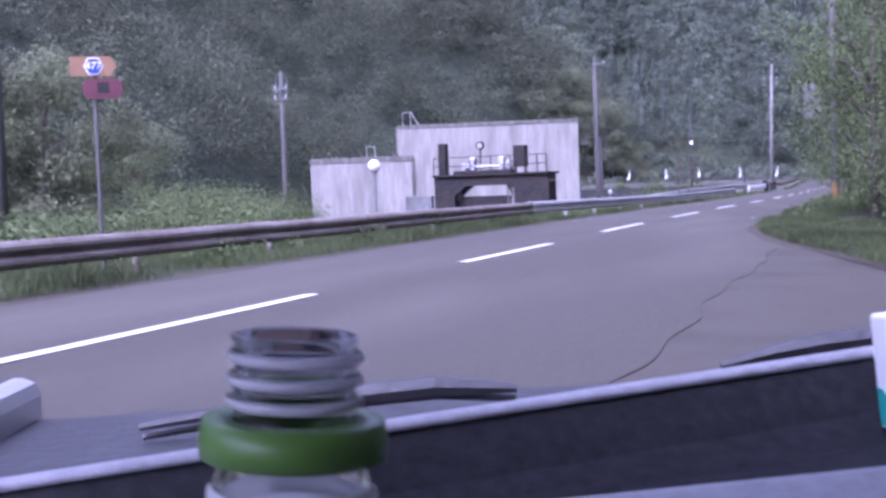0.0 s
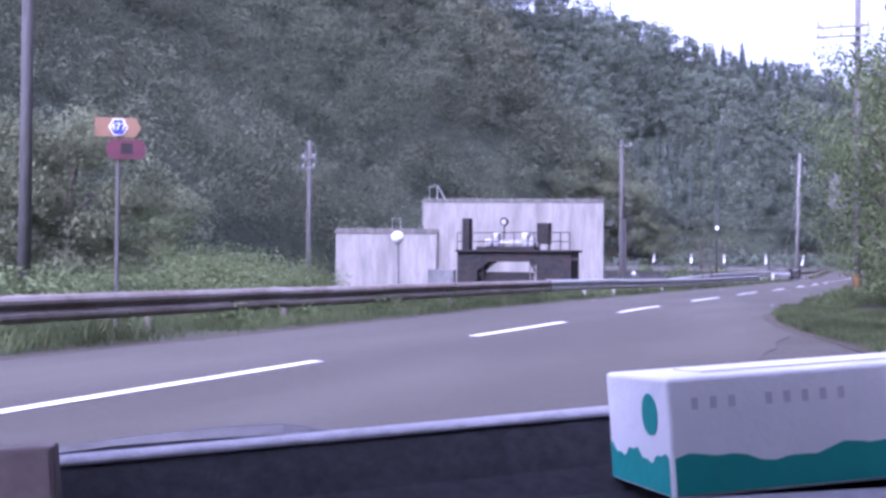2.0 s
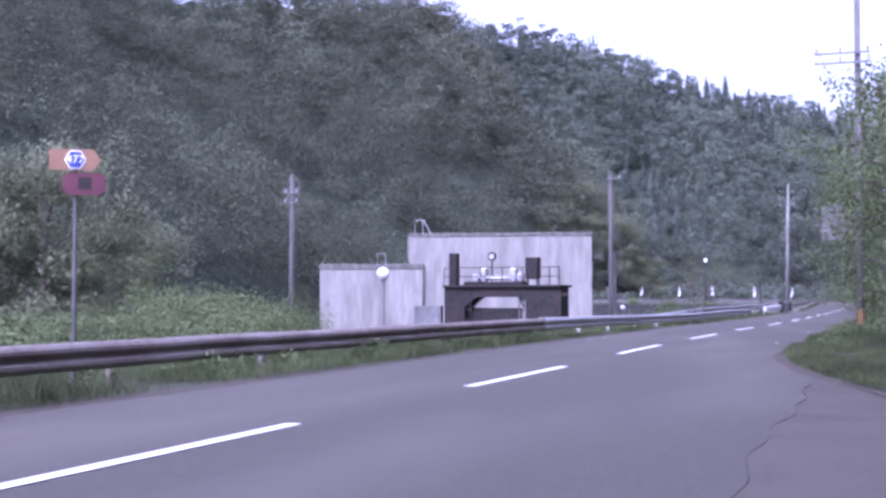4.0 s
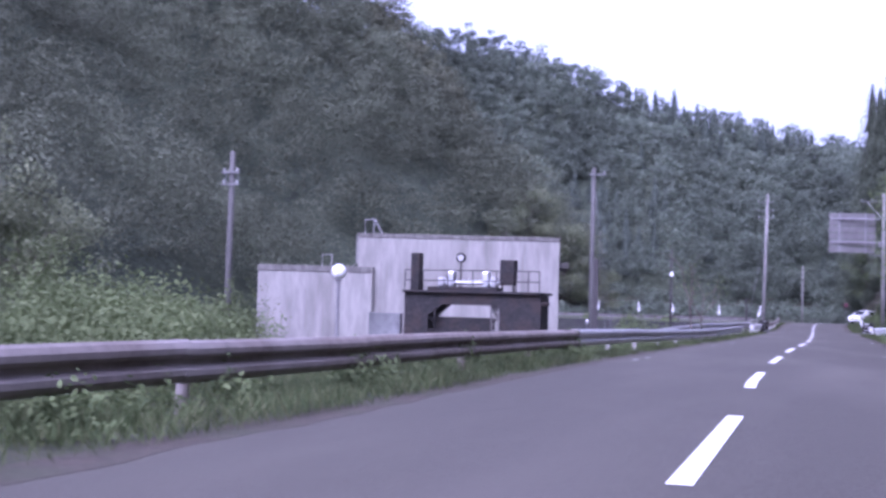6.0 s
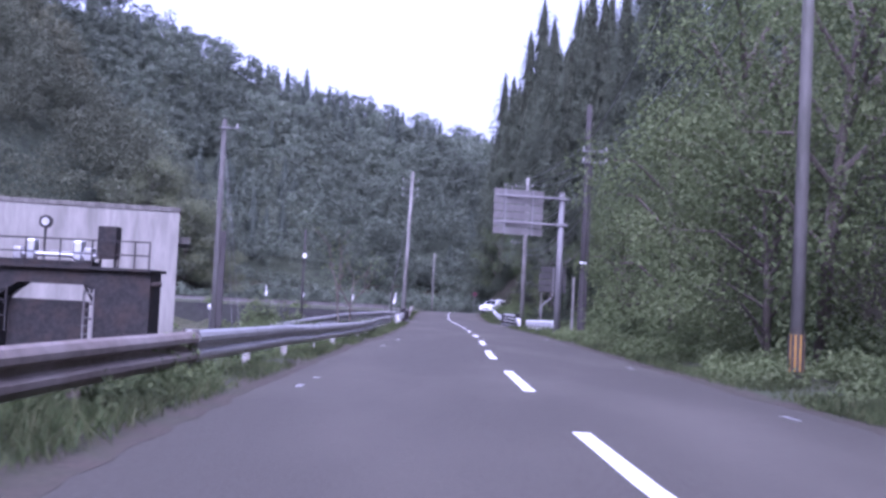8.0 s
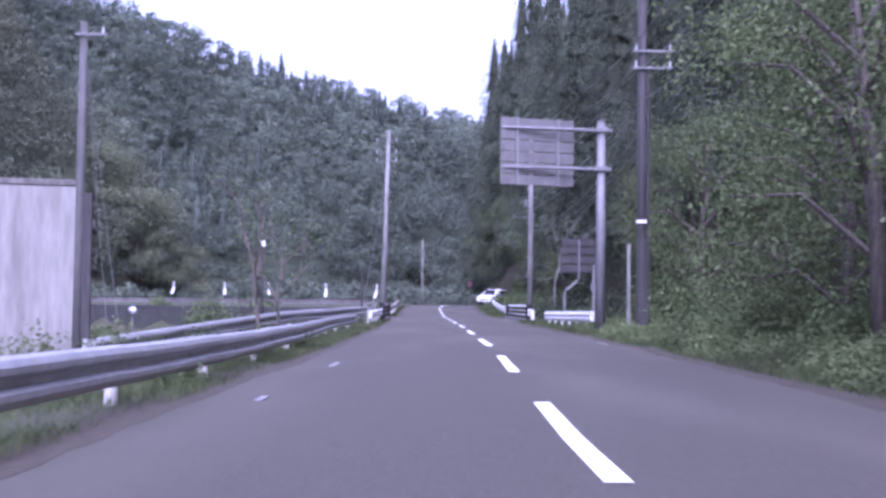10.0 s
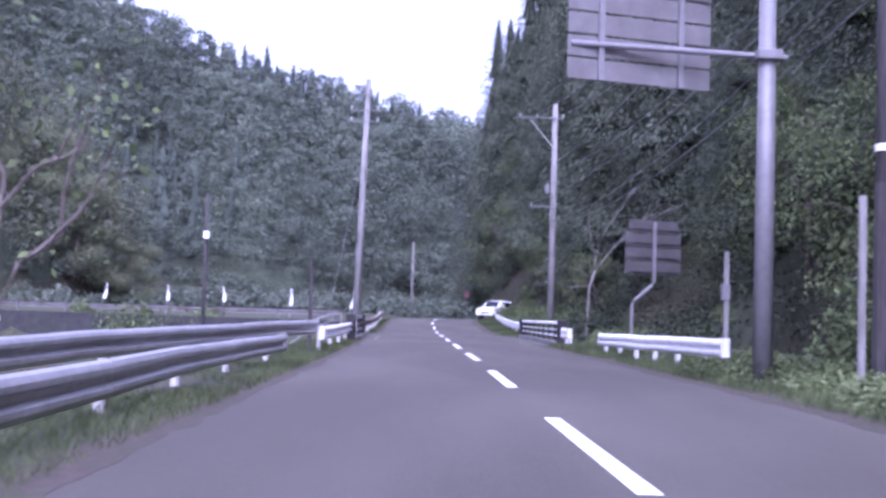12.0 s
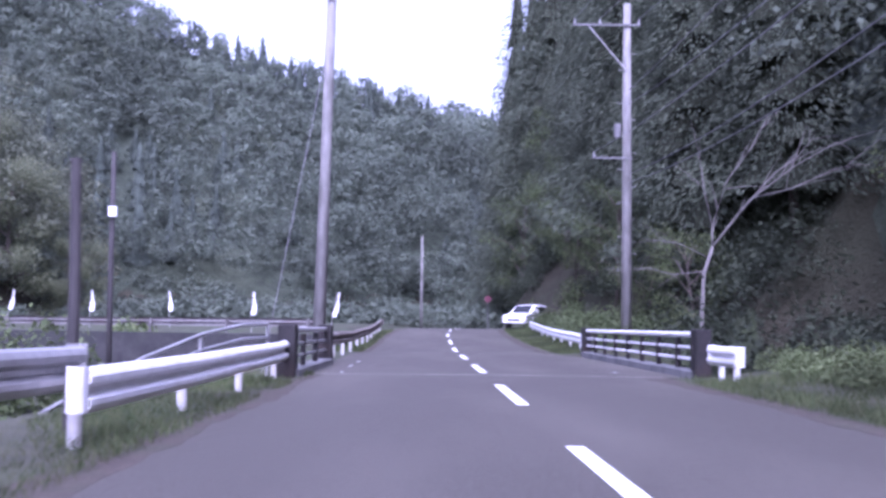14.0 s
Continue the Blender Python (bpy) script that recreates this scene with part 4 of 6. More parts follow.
def scatter_axes(n, out, size, rng, droop=0.0, flat=0.6):
    """Random leaf directions that tend to face outwards."""
    nrm = unit(out * flat + rng.normal(0, 0.55, (n, 3)) + np.array((0, 0, 0.35)))
    a = unit(np.cross(nrm, rng.normal(0, 1, (n, 3))))
    b = np.cross(nrm, a)
    a = a + np.array((0, 0, -droop))
    s = size * rng.uniform(0.6, 1.35, (n, 1))
    return a * s, b * s * 0.62


def broadleaf(height, spread, seed, material, bark, leaves=3600, leaf=0.16, low=0.12, label="", category="tree", bare=False):
    rng = np.random.default_rng(seed)
    tree = thing("broadleaf_tree", Matrix(), label, category, "trees on the slope")
    lean = rng.normal(0, 0.05 * height, 2)
    top = Vector((lean[0], lean[1], height * 0.8))
    bm = tube(bmesh.new(), [(0, 0, -0.6), (lean[0] * 0.2, lean[1] * 0.2, height * 0.3), (lean[0] * 0.6, lean[1] * 0.6, height * 0.55), tuple(top)],
              [0.035 * height * 0.5, 0.026 * height * 0.5, 0.016 * height * 0.5, 0.01], 8)
    part("trunk", bm, bark, tree, smooth=True)
    cents, rads = [], []
    k = 13
    for i in range(k):
        z = height * (low + (0.85 - low) * (i + 0.5) / k)
        a = i * 2.4 + rng.uniform(-0.4, 0.4)
        r = spread * (0.55 + 0.5 * math.sin(math.pi * min(1, (z / height - low) / (1 - low) * 0.9 + 0.1))) * rng.uniform(0.65, 1.05)
        base = Vector((lean[0] * z / height, lean[1] * z / height, z * 0.82))
        tip = Vector((base.x + r * math.cos(a), base.y + r * math.sin(a), z + rng.uniform(0.0, 0.12) * height))
        midp = (base + tip) / 2 + Vector((0, 0, 0.06 * height))
        part("limb", tube(bmesh.new(), [base, midp, tip], [0.05 * height / 6, 0.03 * height / 6, 0.008], 5), bark, tree)
        for f, q in ((1.0, 0.36), (0.62, 0.32)):
            p = base.lerp(tip, f)
            cents.append(p), rads.append(spread * q * rng.uniform(0.75, 1.2))
    cents.append(top), rads.append(spread * 0.4)
    cents, rads = np.array(cents), np.array(rads)
    pick = rng.choice(len(cents), leaves, p=rads ** 2 / (rads ** 2).sum())
    out = unit(rng.normal(0, 1, (leaves, 3)))
    rr = rads[pick][:, None] * (0.35 + 0.85 * rng.random((leaves, 1)) ** 0.7)
    pos = cents[pick] + out * rr * np.array((1, 1, 0.64))
    wob = np.sin(pos * 2.3 + seed)
    pos += 0.22 * wob[:, [1, 2, 0]] + rng.normal(0, 0.07, pos.shape)
    al, ac = scatter_axes(leaves, out, leaf, rng, 0.2)
    quads("crown", pos, al, ac, material, tree)
    return tree


def conifer(height, spread, seed, label, n=17000, needle=0.15):
    rng = np.random.default_rng(seed)
    tree = thing("cedar_tree", Matrix(), label, "tree", "tall cedars")
    part("trunk", tube(bmesh.new(), [(0, 0, -0.6), (0, 0, height * 0.5), (0, 0, height)], [0.2, 0.12, 0.02], 8), BARK, tree, smooth=True)

    def reach(z, a):
        swell = 1 + 0.2 * np.sin(3 * a + z * 0.9) + 0.16 * np.sin(z * 2.6) + 0.1 * np.sin(5 * a - z * 1.7)
        return spread * np.minimum(1.0, 1.25 * (1 - z / height) ** 0.8 + 0.04) * swell * 0.85

    # dark inner skirts, drooping one over the other: the crown's shade as a shape
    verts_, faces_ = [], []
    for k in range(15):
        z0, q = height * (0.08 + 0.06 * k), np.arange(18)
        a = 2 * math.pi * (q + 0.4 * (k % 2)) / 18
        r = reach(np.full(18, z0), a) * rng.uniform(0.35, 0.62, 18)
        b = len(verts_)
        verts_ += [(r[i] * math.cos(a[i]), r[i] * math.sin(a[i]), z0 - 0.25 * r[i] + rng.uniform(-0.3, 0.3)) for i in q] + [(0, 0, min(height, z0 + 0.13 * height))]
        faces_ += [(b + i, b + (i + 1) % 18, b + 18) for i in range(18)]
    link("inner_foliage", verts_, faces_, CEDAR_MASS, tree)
    z = height * (0.08 + 0.92 * (1 - np.sqrt(rng.random(n))))
    a = rng.random(n) * 2 * math.pi
    r = reach(z, a) * (0.35 + 0.72 * rng.random(n) ** 0.6)
    pos = np.stack([r * np.cos(a), r * np.sin(a), z - 0.25 * r], 1)
    out = np.stack([np.cos(a), np.sin(a), np.full(n, -0.7)], 1)
    al = unit(out + rng.normal(0, 0.3, (n, 3))) * (needle * rng.uniform(0.6, 1.3, (n, 1)))
    ac = unit(np.cross(al, rng.normal(0, 0.5, (n, 3)) + np.array((0, 0, 1)))) * needle * 0.34
    quads("crown", pos, al, ac, LEAF_CEDAR, tree)
    return tree


def place(tree, x, y, s, turn, sink=0.0):
    o = copy_thing(tree, pose(x, y, ground_z(x, y) - sink, 0, 0, turn))
    o.matrix_basis = pose(x, y, ground_z(x, y) - sink, 0, 0, turn) @ Matrix.Diagonal((s, s, s, 1))
    return o


PLAN = random.Random(11)
KINDS = [broadleaf(9.5, 2.9, 21, LEAF_MID, BARK, 9500, 0.058, label="leafy green broadleaf tree on the roadside slope"),
         broadleaf(8.0, 2.7, 22, LEAF_LIGHT, BARK, 9500, 0.056, 0.06, label="light green bushy broadleaf tree at the verge"),
         broadleaf(11.5, 3.1, 23, LEAF_MID, BARK, 10000, 0.06, label="tall dense broadleaf tree on the slope"),
         broadleaf(6.0, 2.5, 24, LEAF_LIGHT, BARK, 8500, 0.052, 0.03, label="low spreading light green tree by the road"),
         broadleaf(10.5, 4.2, 25, LEAF_PALE, BARK, 17000, 0.105, 0.02, label="rounded grey-green broadleaf tree beyond the guard rail")]
CEDAR = [conifer(24, 3.7, 31, "tall dark cedar with a pointed top"), conifer(29, 4.1, 32, "tall dark cedar with drooping branches"),
         conifer(25, 3.2, 33, "dark cedar with fine drooping branches close to the road", 24000, 0.1)]
homes = [(KINDS[0], 9.6, -55, 1.0, 10), (KINDS[1], 9.3, -62, 1.15, 60), (KINDS[3], 6.9, -47, 0.85, 150), (KINDS[3], 9.2, -69, 1.0, 20), (KINDS[2], 12, -50, 1.0, 40)]
for y in range(-44, 4, 4):
    homes.append((KINDS[(y // 4) % 4], (5.7 if -36 < y < -12 else 7.3) + PLAN.uniform(-0.5, 0.9), y + PLAN.uniform(-1, 1), PLAN.uniform(0.75, 1.05), PLAN.uniform(0, 360)))
    if y % 8 == 0:
        homes.append((KINDS[PLAN.randrange(3)], 11.5 + PLAN.uniform(-1, 1), y + PLAN.uniform(-1, 1), PLAN.uniform(0.9, 1.2), PLAN.uniform(0, 360)))
for y in range(34, 106, 5):
    homes.append((CEDAR[PLAN.randrange(2)], 10.5 + PLAN.uniform(-1.2, 1.6), y + PLAN.uniform(-1.5, 1.5), PLAN.uniform(0.85, 1.1), PLAN.uniform(0, 360)))
for y in range(8, 34, 4):
    homes.append((CEDAR[2], 10.6 + PLAN.uniform(-0.8, 1.2), y + PLAN.uniform(-1, 1), PLAN.uniform(0.8, 1.05), PLAN.uniform(0, 360)))
homes += [(KINDS[3], 8.6, 9.0, 0.9, 200), (KINDS[1], 9.0, 15.5, 0.8, 20)]
for y in range(6, 70, 7):
    homes.append((CEDAR[PLAN.randrange(2)], 15.0 + PLAN.uniform(-1.0, 2), y + PLAN.uniform(-1.5, 1.5), PLAN.uniform(0.85, 1.1), PLAN.uniform(0, 360)))
for y in range(50, 100, 9):
    homes.append((KINDS[PLAN.randrange(3)], 8.2 + PLAN.uniform(-0.4, 0.8), y, 0.6, PLAN.uniform(0, 360)))
for k in range(9):
    homes.append((CEDAR[k % 2], 6.2 + 2.3 * k + PLAN.uniform(-0.5, 0.5), 128 + PLAN.uniform(-2, 4) - 0.8 * k, PLAN.uniform(1.1, 1.3), PLAN.uniform(0, 360)))
    homes.append((CEDAR[1 - k % 2], 7.4 + 2.3 * k + PLAN.uniform(-0.5, 0.5), 138 + PLAN.uniform(-2, 4), PLAN.uniform(1.15, 1.35), PLAN.uniform(0, 360)))
homes += [(KINDS[0], 8.5, 96, 0.9, 40), (KINDS[2], 9.5, 101, 1.0, 140)]
homes += [(KINDS[4], -30.0, -31, 0.98, 30), (KINDS[4], -34.0, -29.5, 0.92, 160), (KINDS[4], -26.8, -29.8, 0.66, 80), (KINDS[4], -37, -34, 0.95, 250), (KINDS[3], -25.2, -31, 0.85, 300)]
homes += [(KINDS[4], -33.5, 97, 1.02, 30), (KINDS[4], -38.5, 99, 1.0, 110), (KINDS[4], -29.2, 99.5, 0.65, 70), (KINDS[4], -40, 90, 0.7, 290)]
homes += [(CEDAR[0], 7.8, 121, 1.3, 40), (CEDAR[1], 9.8, 117, 1.25, 160), (CEDAR[0], 9.0, 125, 1.4, 220), (CEDAR[1], 11.8, 120, 1.4, 300), (KINDS[2], 6.9, 116, 1.1, 70)]
homes = [h for h in homes if not (h[0] in CEDAR and 31 < h[2] < 43 and h[1] < 12.2)]
homes += [(KINDS[0], 5.5, -46.5, 0.75, 15), (KINDS[0], 7.7, -49.5, 0.65, 75), (KINDS[3], 7.2, -51.5, 0.7, 40), (KINDS[1], 7.6, -54.5, 0.85, 130), (KINDS[0], 8.7, -59.5, 0.9, 190), (KINDS[3], 8.2, -62.5, 0.8, 10), (KINDS[1], 9.8, -66.0, 0.9, 250)]
homes += [(KINDS[1], 12.6, 34.0, 1.0, 30), (KINDS[3], 5.2, -30.5, 0.9, 100), (KINDS[1], 5.5, -25.0, 0.8, 220)]
for kind, x, y, s, turn in homes:
    place(kind, x, y, s, turn)
for kind in KINDS + CEDAR:
    for o in (*kind.children_recursive, kind):
        bpy.data.objects.remove(o)


# ---- far woods ----
def woods(name, label, where, step, seed, leaf=0.24, per=300, cedars=0.4, hmin=6.0, hmax=12.0, lumps=9, leaves=None, wide=0.33):
    """Closed woods on a slope: broad crowns of leafy clumps and pointed cedars over a dark sheet for the canopy's
    shade.
    """
    rng = np.random.default_rng(seed)
    P, Nn = [], []
    CV, CF, ctop, CP, CN = [], [], 0, [], []
    for gx in np.arange(where[0], where[1], step):
        for gy in np.arange(where[2], where[3], step):
            x, y = gx + rng.uniform(-0.45, 0.45) * step, gy + rng.uniform(-0.45, 0.45) * step
            if not (where[4](x, y) and hill(x, y) > 0.8):
                continue
            c0 = np.array((x, y, ground_z(x, y)))
            spire = noise.noise(Vector((x * 0.02, y * 0.02, 5.0))) + rng.normal(0, 0.12) > 0.25 - cedars * 0.6 and rng.random() < 0.62
            h = rng.uniform(hmin, hmax) * (rng.uniform(0.75, 1.22) if spire else 0.95)
            if spire:
                for k in range(5):
                    z0, z1 = h * (0.06 + 0.17 * k), h * min(1.0, 0.40 + 0.17 * k)
                    q = np.arange(12)
                    a = 2 * math.pi * q / 12 + x + k
                    rr = 0.16 * h * (1.02 - 0.18 * k) * np.where(q % 2, 0.62, 1.0) * rng.uniform(0.85, 1.12, 12)
                    ring = np.stack([x + rr * np.cos(a), y + rr * np.sin(a), c0[2] + z0 + rng.uniform(-0.04, 0.04, 12) * h], 1)
                    CV.append(np.vstack([ring, [c0 + np.array((0, 0, z1))]]))
                    CF.append(np.stack([ctop + q, ctop + (q + 1) % 12, np.full(12, ctop + 12)], 1))
                    ctop += 13
                n = 320
                a = rng.random(n) * 2 * math.pi
                zc = 0.08 + 0.92 * (1 - np.sqrt(rng.random(n)))
                rc = 0.27 * h * (1.04 - zc) * (0.5 + 0.6 * rng.random(n) ** 0.6) * (1 + 0.25 * np.sin(zc * 40 + x))
                CP.append(c0 + np.stack([rc * np.cos(a), rc * np.sin(a), zc * h], 1))
                CN.append(np.stack([np.cos(a), np.sin(a), np.full(n, 0.5)], 1))
                continue
            ga = rng.uniform(0, 6.28) + 2.4 * np.arange(lumps)
            up = (np.arange(lumps) + 0.5) / lumps
            ring = np.sqrt(np.clip(1 - up ** 1.6, 0.03, 1)) * rng.uniform(0.6, 1.15, lumps)
            cen = c0 + np.stack([wide * h * ring * np.cos(ga), wide * h * ring * np.sin(ga), h * (0.34 + 0.56 * up)], 1) + rng.normal(0, 0.05 * h, (lumps, 3))
            rad = wide * h * rng.uniform(0.36, 0.72, lumps)
            pick = rng.choice(lumps, per, p=rad ** 2 / (rad ** 2).sum())
            o2 = unit(rng.normal(0, 1, (per, 3)) + np.array((0, 0, 0.5)))
            stray = rng.normal(0, 0.09, (per, 3)) * rad[pick][:, None]
            P.append(cen[pick] + o2 * np.array((1, 1, 0.72)) * (rad[pick] * (0.68 + 0.37 * rng.random(per)))[:, None] + stray)
            Nn.append(o2 + np.array((0, 0, 0.2)))

    def skin(name_, pos, out, material, words, slim):
        far = np.hypot(pos[:, 0], pos[:, 1] + 20)
        nrm = unit(unit(out) + rng.normal(0, 0.26, out.shape))
        a = unit(np.cross(nrm, rng.normal(0, 1, out.shape)))
        size = (leaf * np.clip(far / 200, 0.5, 1.2) * rng.uniform(0.6, 1.3, len(pos)))[:, None]
        tagged(quads(name_, pos, a * size, np.cross(nrm, a) * size * slim, material), words, "woods", kind="stuff")

    if CP:
        words = "dark pointed cedars among the hillside woods"
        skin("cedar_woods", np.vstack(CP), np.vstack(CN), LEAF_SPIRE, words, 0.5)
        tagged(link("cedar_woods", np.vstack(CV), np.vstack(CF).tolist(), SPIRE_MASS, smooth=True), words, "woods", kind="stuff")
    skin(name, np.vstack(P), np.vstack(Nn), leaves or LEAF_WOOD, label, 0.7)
    # a dark sheet imitates the shade inside the canopy and closes its gaps
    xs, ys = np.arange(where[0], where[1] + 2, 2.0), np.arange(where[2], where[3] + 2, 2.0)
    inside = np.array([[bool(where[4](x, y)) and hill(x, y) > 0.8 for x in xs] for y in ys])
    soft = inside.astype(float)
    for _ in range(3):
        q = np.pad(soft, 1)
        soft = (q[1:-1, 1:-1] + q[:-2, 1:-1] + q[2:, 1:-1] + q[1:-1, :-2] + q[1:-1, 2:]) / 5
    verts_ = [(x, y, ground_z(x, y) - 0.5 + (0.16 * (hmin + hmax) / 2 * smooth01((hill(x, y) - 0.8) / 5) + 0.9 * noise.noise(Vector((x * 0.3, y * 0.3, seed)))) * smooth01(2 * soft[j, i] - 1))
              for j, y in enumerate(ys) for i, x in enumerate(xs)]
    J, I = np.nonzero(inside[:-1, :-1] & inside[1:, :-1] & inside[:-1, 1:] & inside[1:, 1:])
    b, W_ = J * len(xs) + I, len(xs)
    tagged(link("canopy_shade", verts_, np.stack([b, b + 1, b + W_ + 1, b + W_], 1).tolist(), SHADED, smooth=True), "dark sheet in place of the shade inside the woods", "woods", kind="stuff")


def far_side(x, y):
    return y < float(np.interp(x, (-170, -85, -45, 10, 90), (190, 262, 268, 285, 330))) + 9


def near_side(x, y):
    return x > float(np.interp(y, (-120, 25, 105, 138), (-140, -118, -85, -79))) - 9


# Belt placed to fit the near hill's outline in the camera's view.
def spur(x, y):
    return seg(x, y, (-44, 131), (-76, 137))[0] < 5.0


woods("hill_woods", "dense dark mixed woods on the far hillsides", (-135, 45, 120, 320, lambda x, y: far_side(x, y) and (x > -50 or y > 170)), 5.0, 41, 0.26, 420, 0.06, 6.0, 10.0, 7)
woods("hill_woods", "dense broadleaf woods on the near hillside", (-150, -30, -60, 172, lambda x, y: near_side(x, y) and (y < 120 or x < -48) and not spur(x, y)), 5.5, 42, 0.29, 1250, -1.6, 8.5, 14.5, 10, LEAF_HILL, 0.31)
woods("spur_woods", "broadleaf trees coloured paler as the near hill's lit edge", (-84, -40, 122, 146, spur), 4.6, 44, 0.3, 1100, -1.6, 8.0, 13.0, 9, LEAF_EDGE, 0.31)
woods("slope_woods", "dense broadleaf woods on the steep roadside slope", (13, 62, -80, 170, lambda x, y: 3 < hill(x, y) < 48), 5.2, 43, 0.34, 420, 0.4, 7.0, 12.0, 9)


# ---- shrubs and grass ----
def shrubs(name, label, spots, material, leaf, per, seed):
    rng = np.random.default_rng(seed)
    P, A, B = [], [], []
    for x, y, r, h in spots:
        n = int(per * r * r)
        out = unit(rng.normal(0, 1, (n, 3)))
        out[:, 2] = np.abs(out[:, 2])
        lump = 1 + 0.2 * np.sin(4 * np.arctan2(out[:, 1], out[:, 0]) + x)
        pos = np.array((x, y, ground_z(x, y))) + out * np.array((r, r, h)) * (lump * rng.uniform(0.6, 1.05, n))[:, None]
        al, ac = scatter_axes(n, out, leaf, rng, 0.1)
        P.append(pos), A.append(al), B.append(ac)
    return tagged(quads(name, np.concatenate(P), np.concatenate(A), np.concatenate(B), material), label, "shrubs", kind="stuff")


SR = np.random.default_rng(5)
spots = [(mid(y) + SR.uniform(-4.35, -3.85), y, SR.uniform(0.2, 0.42), SR.uniform(0.25, 0.55)) for y in np.concatenate([SR.uniform(-75, -10, 55), SR.uniform(-66, -34, 22)])]
spots += [(mid(y) + SR.uniform(-7.5, -5.0), y, SR.uniform(0.3, 0.7), SR.uniform(0.3, 0.7)) for y in SR.uniform(-30, -8, 26)]
shrubs("verge_weeds", "leafy weeds growing along the guard rail", spots, LEAF_MID, 0.03, 3000, 56)
spots = [(mid(y) + SR.uniform(3.75, 5.6), y, SR.uniform(0.3, 0.6), SR.uniform(0.2, 0.45)) for y in SR.uniform(-44, 8, 130)]
spots += [(SR.uniform(5.0, 9.0), SR.uniform(21, 30), SR.uniform(0.35, 0.7), SR.uniform(0.2, 0.5)) for _ in range(50)]
shrubs("verge_weeds", "lush light green weeds at the foot of the slope", spots, LEAF_LIGHT, 0.04, 2000, 57)
spots = [(SR.uniform(5.6, 7.6) + (2.6 if y < -60 else 1.3 if y < -46 else 0), y + SR.uniform(-0.6, 0.6), SR.uniform(0.6, 1.3), SR.uniform(0.6, 1.6)) for y in np.arange(-66, 84, 0.9) if not 28 < y < 48]
shrubs("verge_shrubs", "tangled green shrubs under the roadside trees", [q for q in spots if q[1] > -38 and not 5 < q[1] < 32], LEAF_MID, 0.065, 650, 51)
shrubs("verge_shrubs", "tangled green shrubs beside the lay-by", [q for q in spots if q[1] <= -38], LEAF_MID, 0.045, 1500, 58)
# Shrubs cut along two of the camera's sight lines to fit its view.
bank = [(x, y, SR.uniform(0.8, 1.6), SR.uniform(0.75, 1.45)) for x, y in zip(SR.uniform(-24, -7, 170), SR.uniform(-54, -32, 170)) if x < -0.48 * (y + 64.5) - 1.2]
mound = [q for q in bank if q[0] > 1.8 - 0.7 * (q[1] + 68.9)]
shrubs("bank_shrubs", "olive green shrubs in a mound on the bank below the road", mound, LEAF_LIGHT, 0.04, 1300, 52)
shrubs("bank_shrubs", "low dull green shrubs under the trees on the bank", [(x, y, r, 0.5 * h) for x, y, r, h in bank if (x, y, r, h) not in mound], LEAF_MID, 0.045, 900, 63)
spots = [(x, 50.5 - 0.45 * x - SR.uniform(-2, 3), SR.uniform(0.5, 1.1), SR.uniform(0.5, 1.2)) for x in SR.uniform(-45, -9, 30)]
spots += [(SR.uniform(-12, -6), SR.uniform(20, 30), SR.uniform(0.5, 1.0), SR.uniform(0.5, 1.2)) for _ in range(10)]
spots += [(SR.uniform(-17.5, -12.5), SR.uniform(44, 48), SR.uniform(0.9, 1.5), SR.uniform(2.2, 3.9)) for _ in range(12)]
spots2 = [(SR.uniform(-50, 12), SR.uniform(100, 175), SR.uniform(1.3, 2.6), SR.uniform(1.0, 2.6)) for _ in range(360)]
spots2 = [q for q in spots2 if not (q[0] > -5 and q[1] < 122)] + [(x, 117.5 + SR.uniform(0, 4), SR.uniform(1, 2), SR.uniform(1, 2.2)) for x in np.arange(-4, 14, 1.3)]
spots2 += [(SR.uniform(-60, -22), SR.uniform(66, 98), SR.uniform(1.0, 2.0), SR.uniform(0.8, 2.0)) for _ in range(60)]
spots2 = [q for q in spots2 if q[1] > 66 - 0.45 * q[0] - 10 + 8]
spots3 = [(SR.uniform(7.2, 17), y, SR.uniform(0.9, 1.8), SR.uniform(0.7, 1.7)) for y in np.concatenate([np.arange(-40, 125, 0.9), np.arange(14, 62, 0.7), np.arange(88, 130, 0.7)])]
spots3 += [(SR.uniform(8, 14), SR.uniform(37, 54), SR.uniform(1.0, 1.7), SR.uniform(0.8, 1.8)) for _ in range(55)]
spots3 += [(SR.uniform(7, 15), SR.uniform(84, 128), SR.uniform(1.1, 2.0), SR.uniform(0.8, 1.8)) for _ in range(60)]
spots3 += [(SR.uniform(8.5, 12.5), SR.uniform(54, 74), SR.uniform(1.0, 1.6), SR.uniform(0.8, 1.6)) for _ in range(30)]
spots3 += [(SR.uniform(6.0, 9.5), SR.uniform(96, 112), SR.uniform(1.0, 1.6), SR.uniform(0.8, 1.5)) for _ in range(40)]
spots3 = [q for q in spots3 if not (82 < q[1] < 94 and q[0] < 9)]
shrubs("slope_undergrowth", "undergrowth on the slope, coloured dark for the cedars' shade", spots3, LEAF_DARK, 0.085, 180, 55)
field = [(SR.uniform(-52, -9), SR.uniform(-74, -20), SR.uniform(0.8, 1.9), SR.uniform(0.4, 1.1)) for _ in range(150)]
shrubs("field_scrub", "low rough scrub on the flat below the road", [q for q in field if q[0] < -0.48 * (q[1] + 64.5) - 6], LEAF_MID, 0.07, 260, 59)
shrubs("slope_scrub", "low green scrub on the slope behind the far road", spots2, LEAF_WOOD, 0.24, 70, 54)
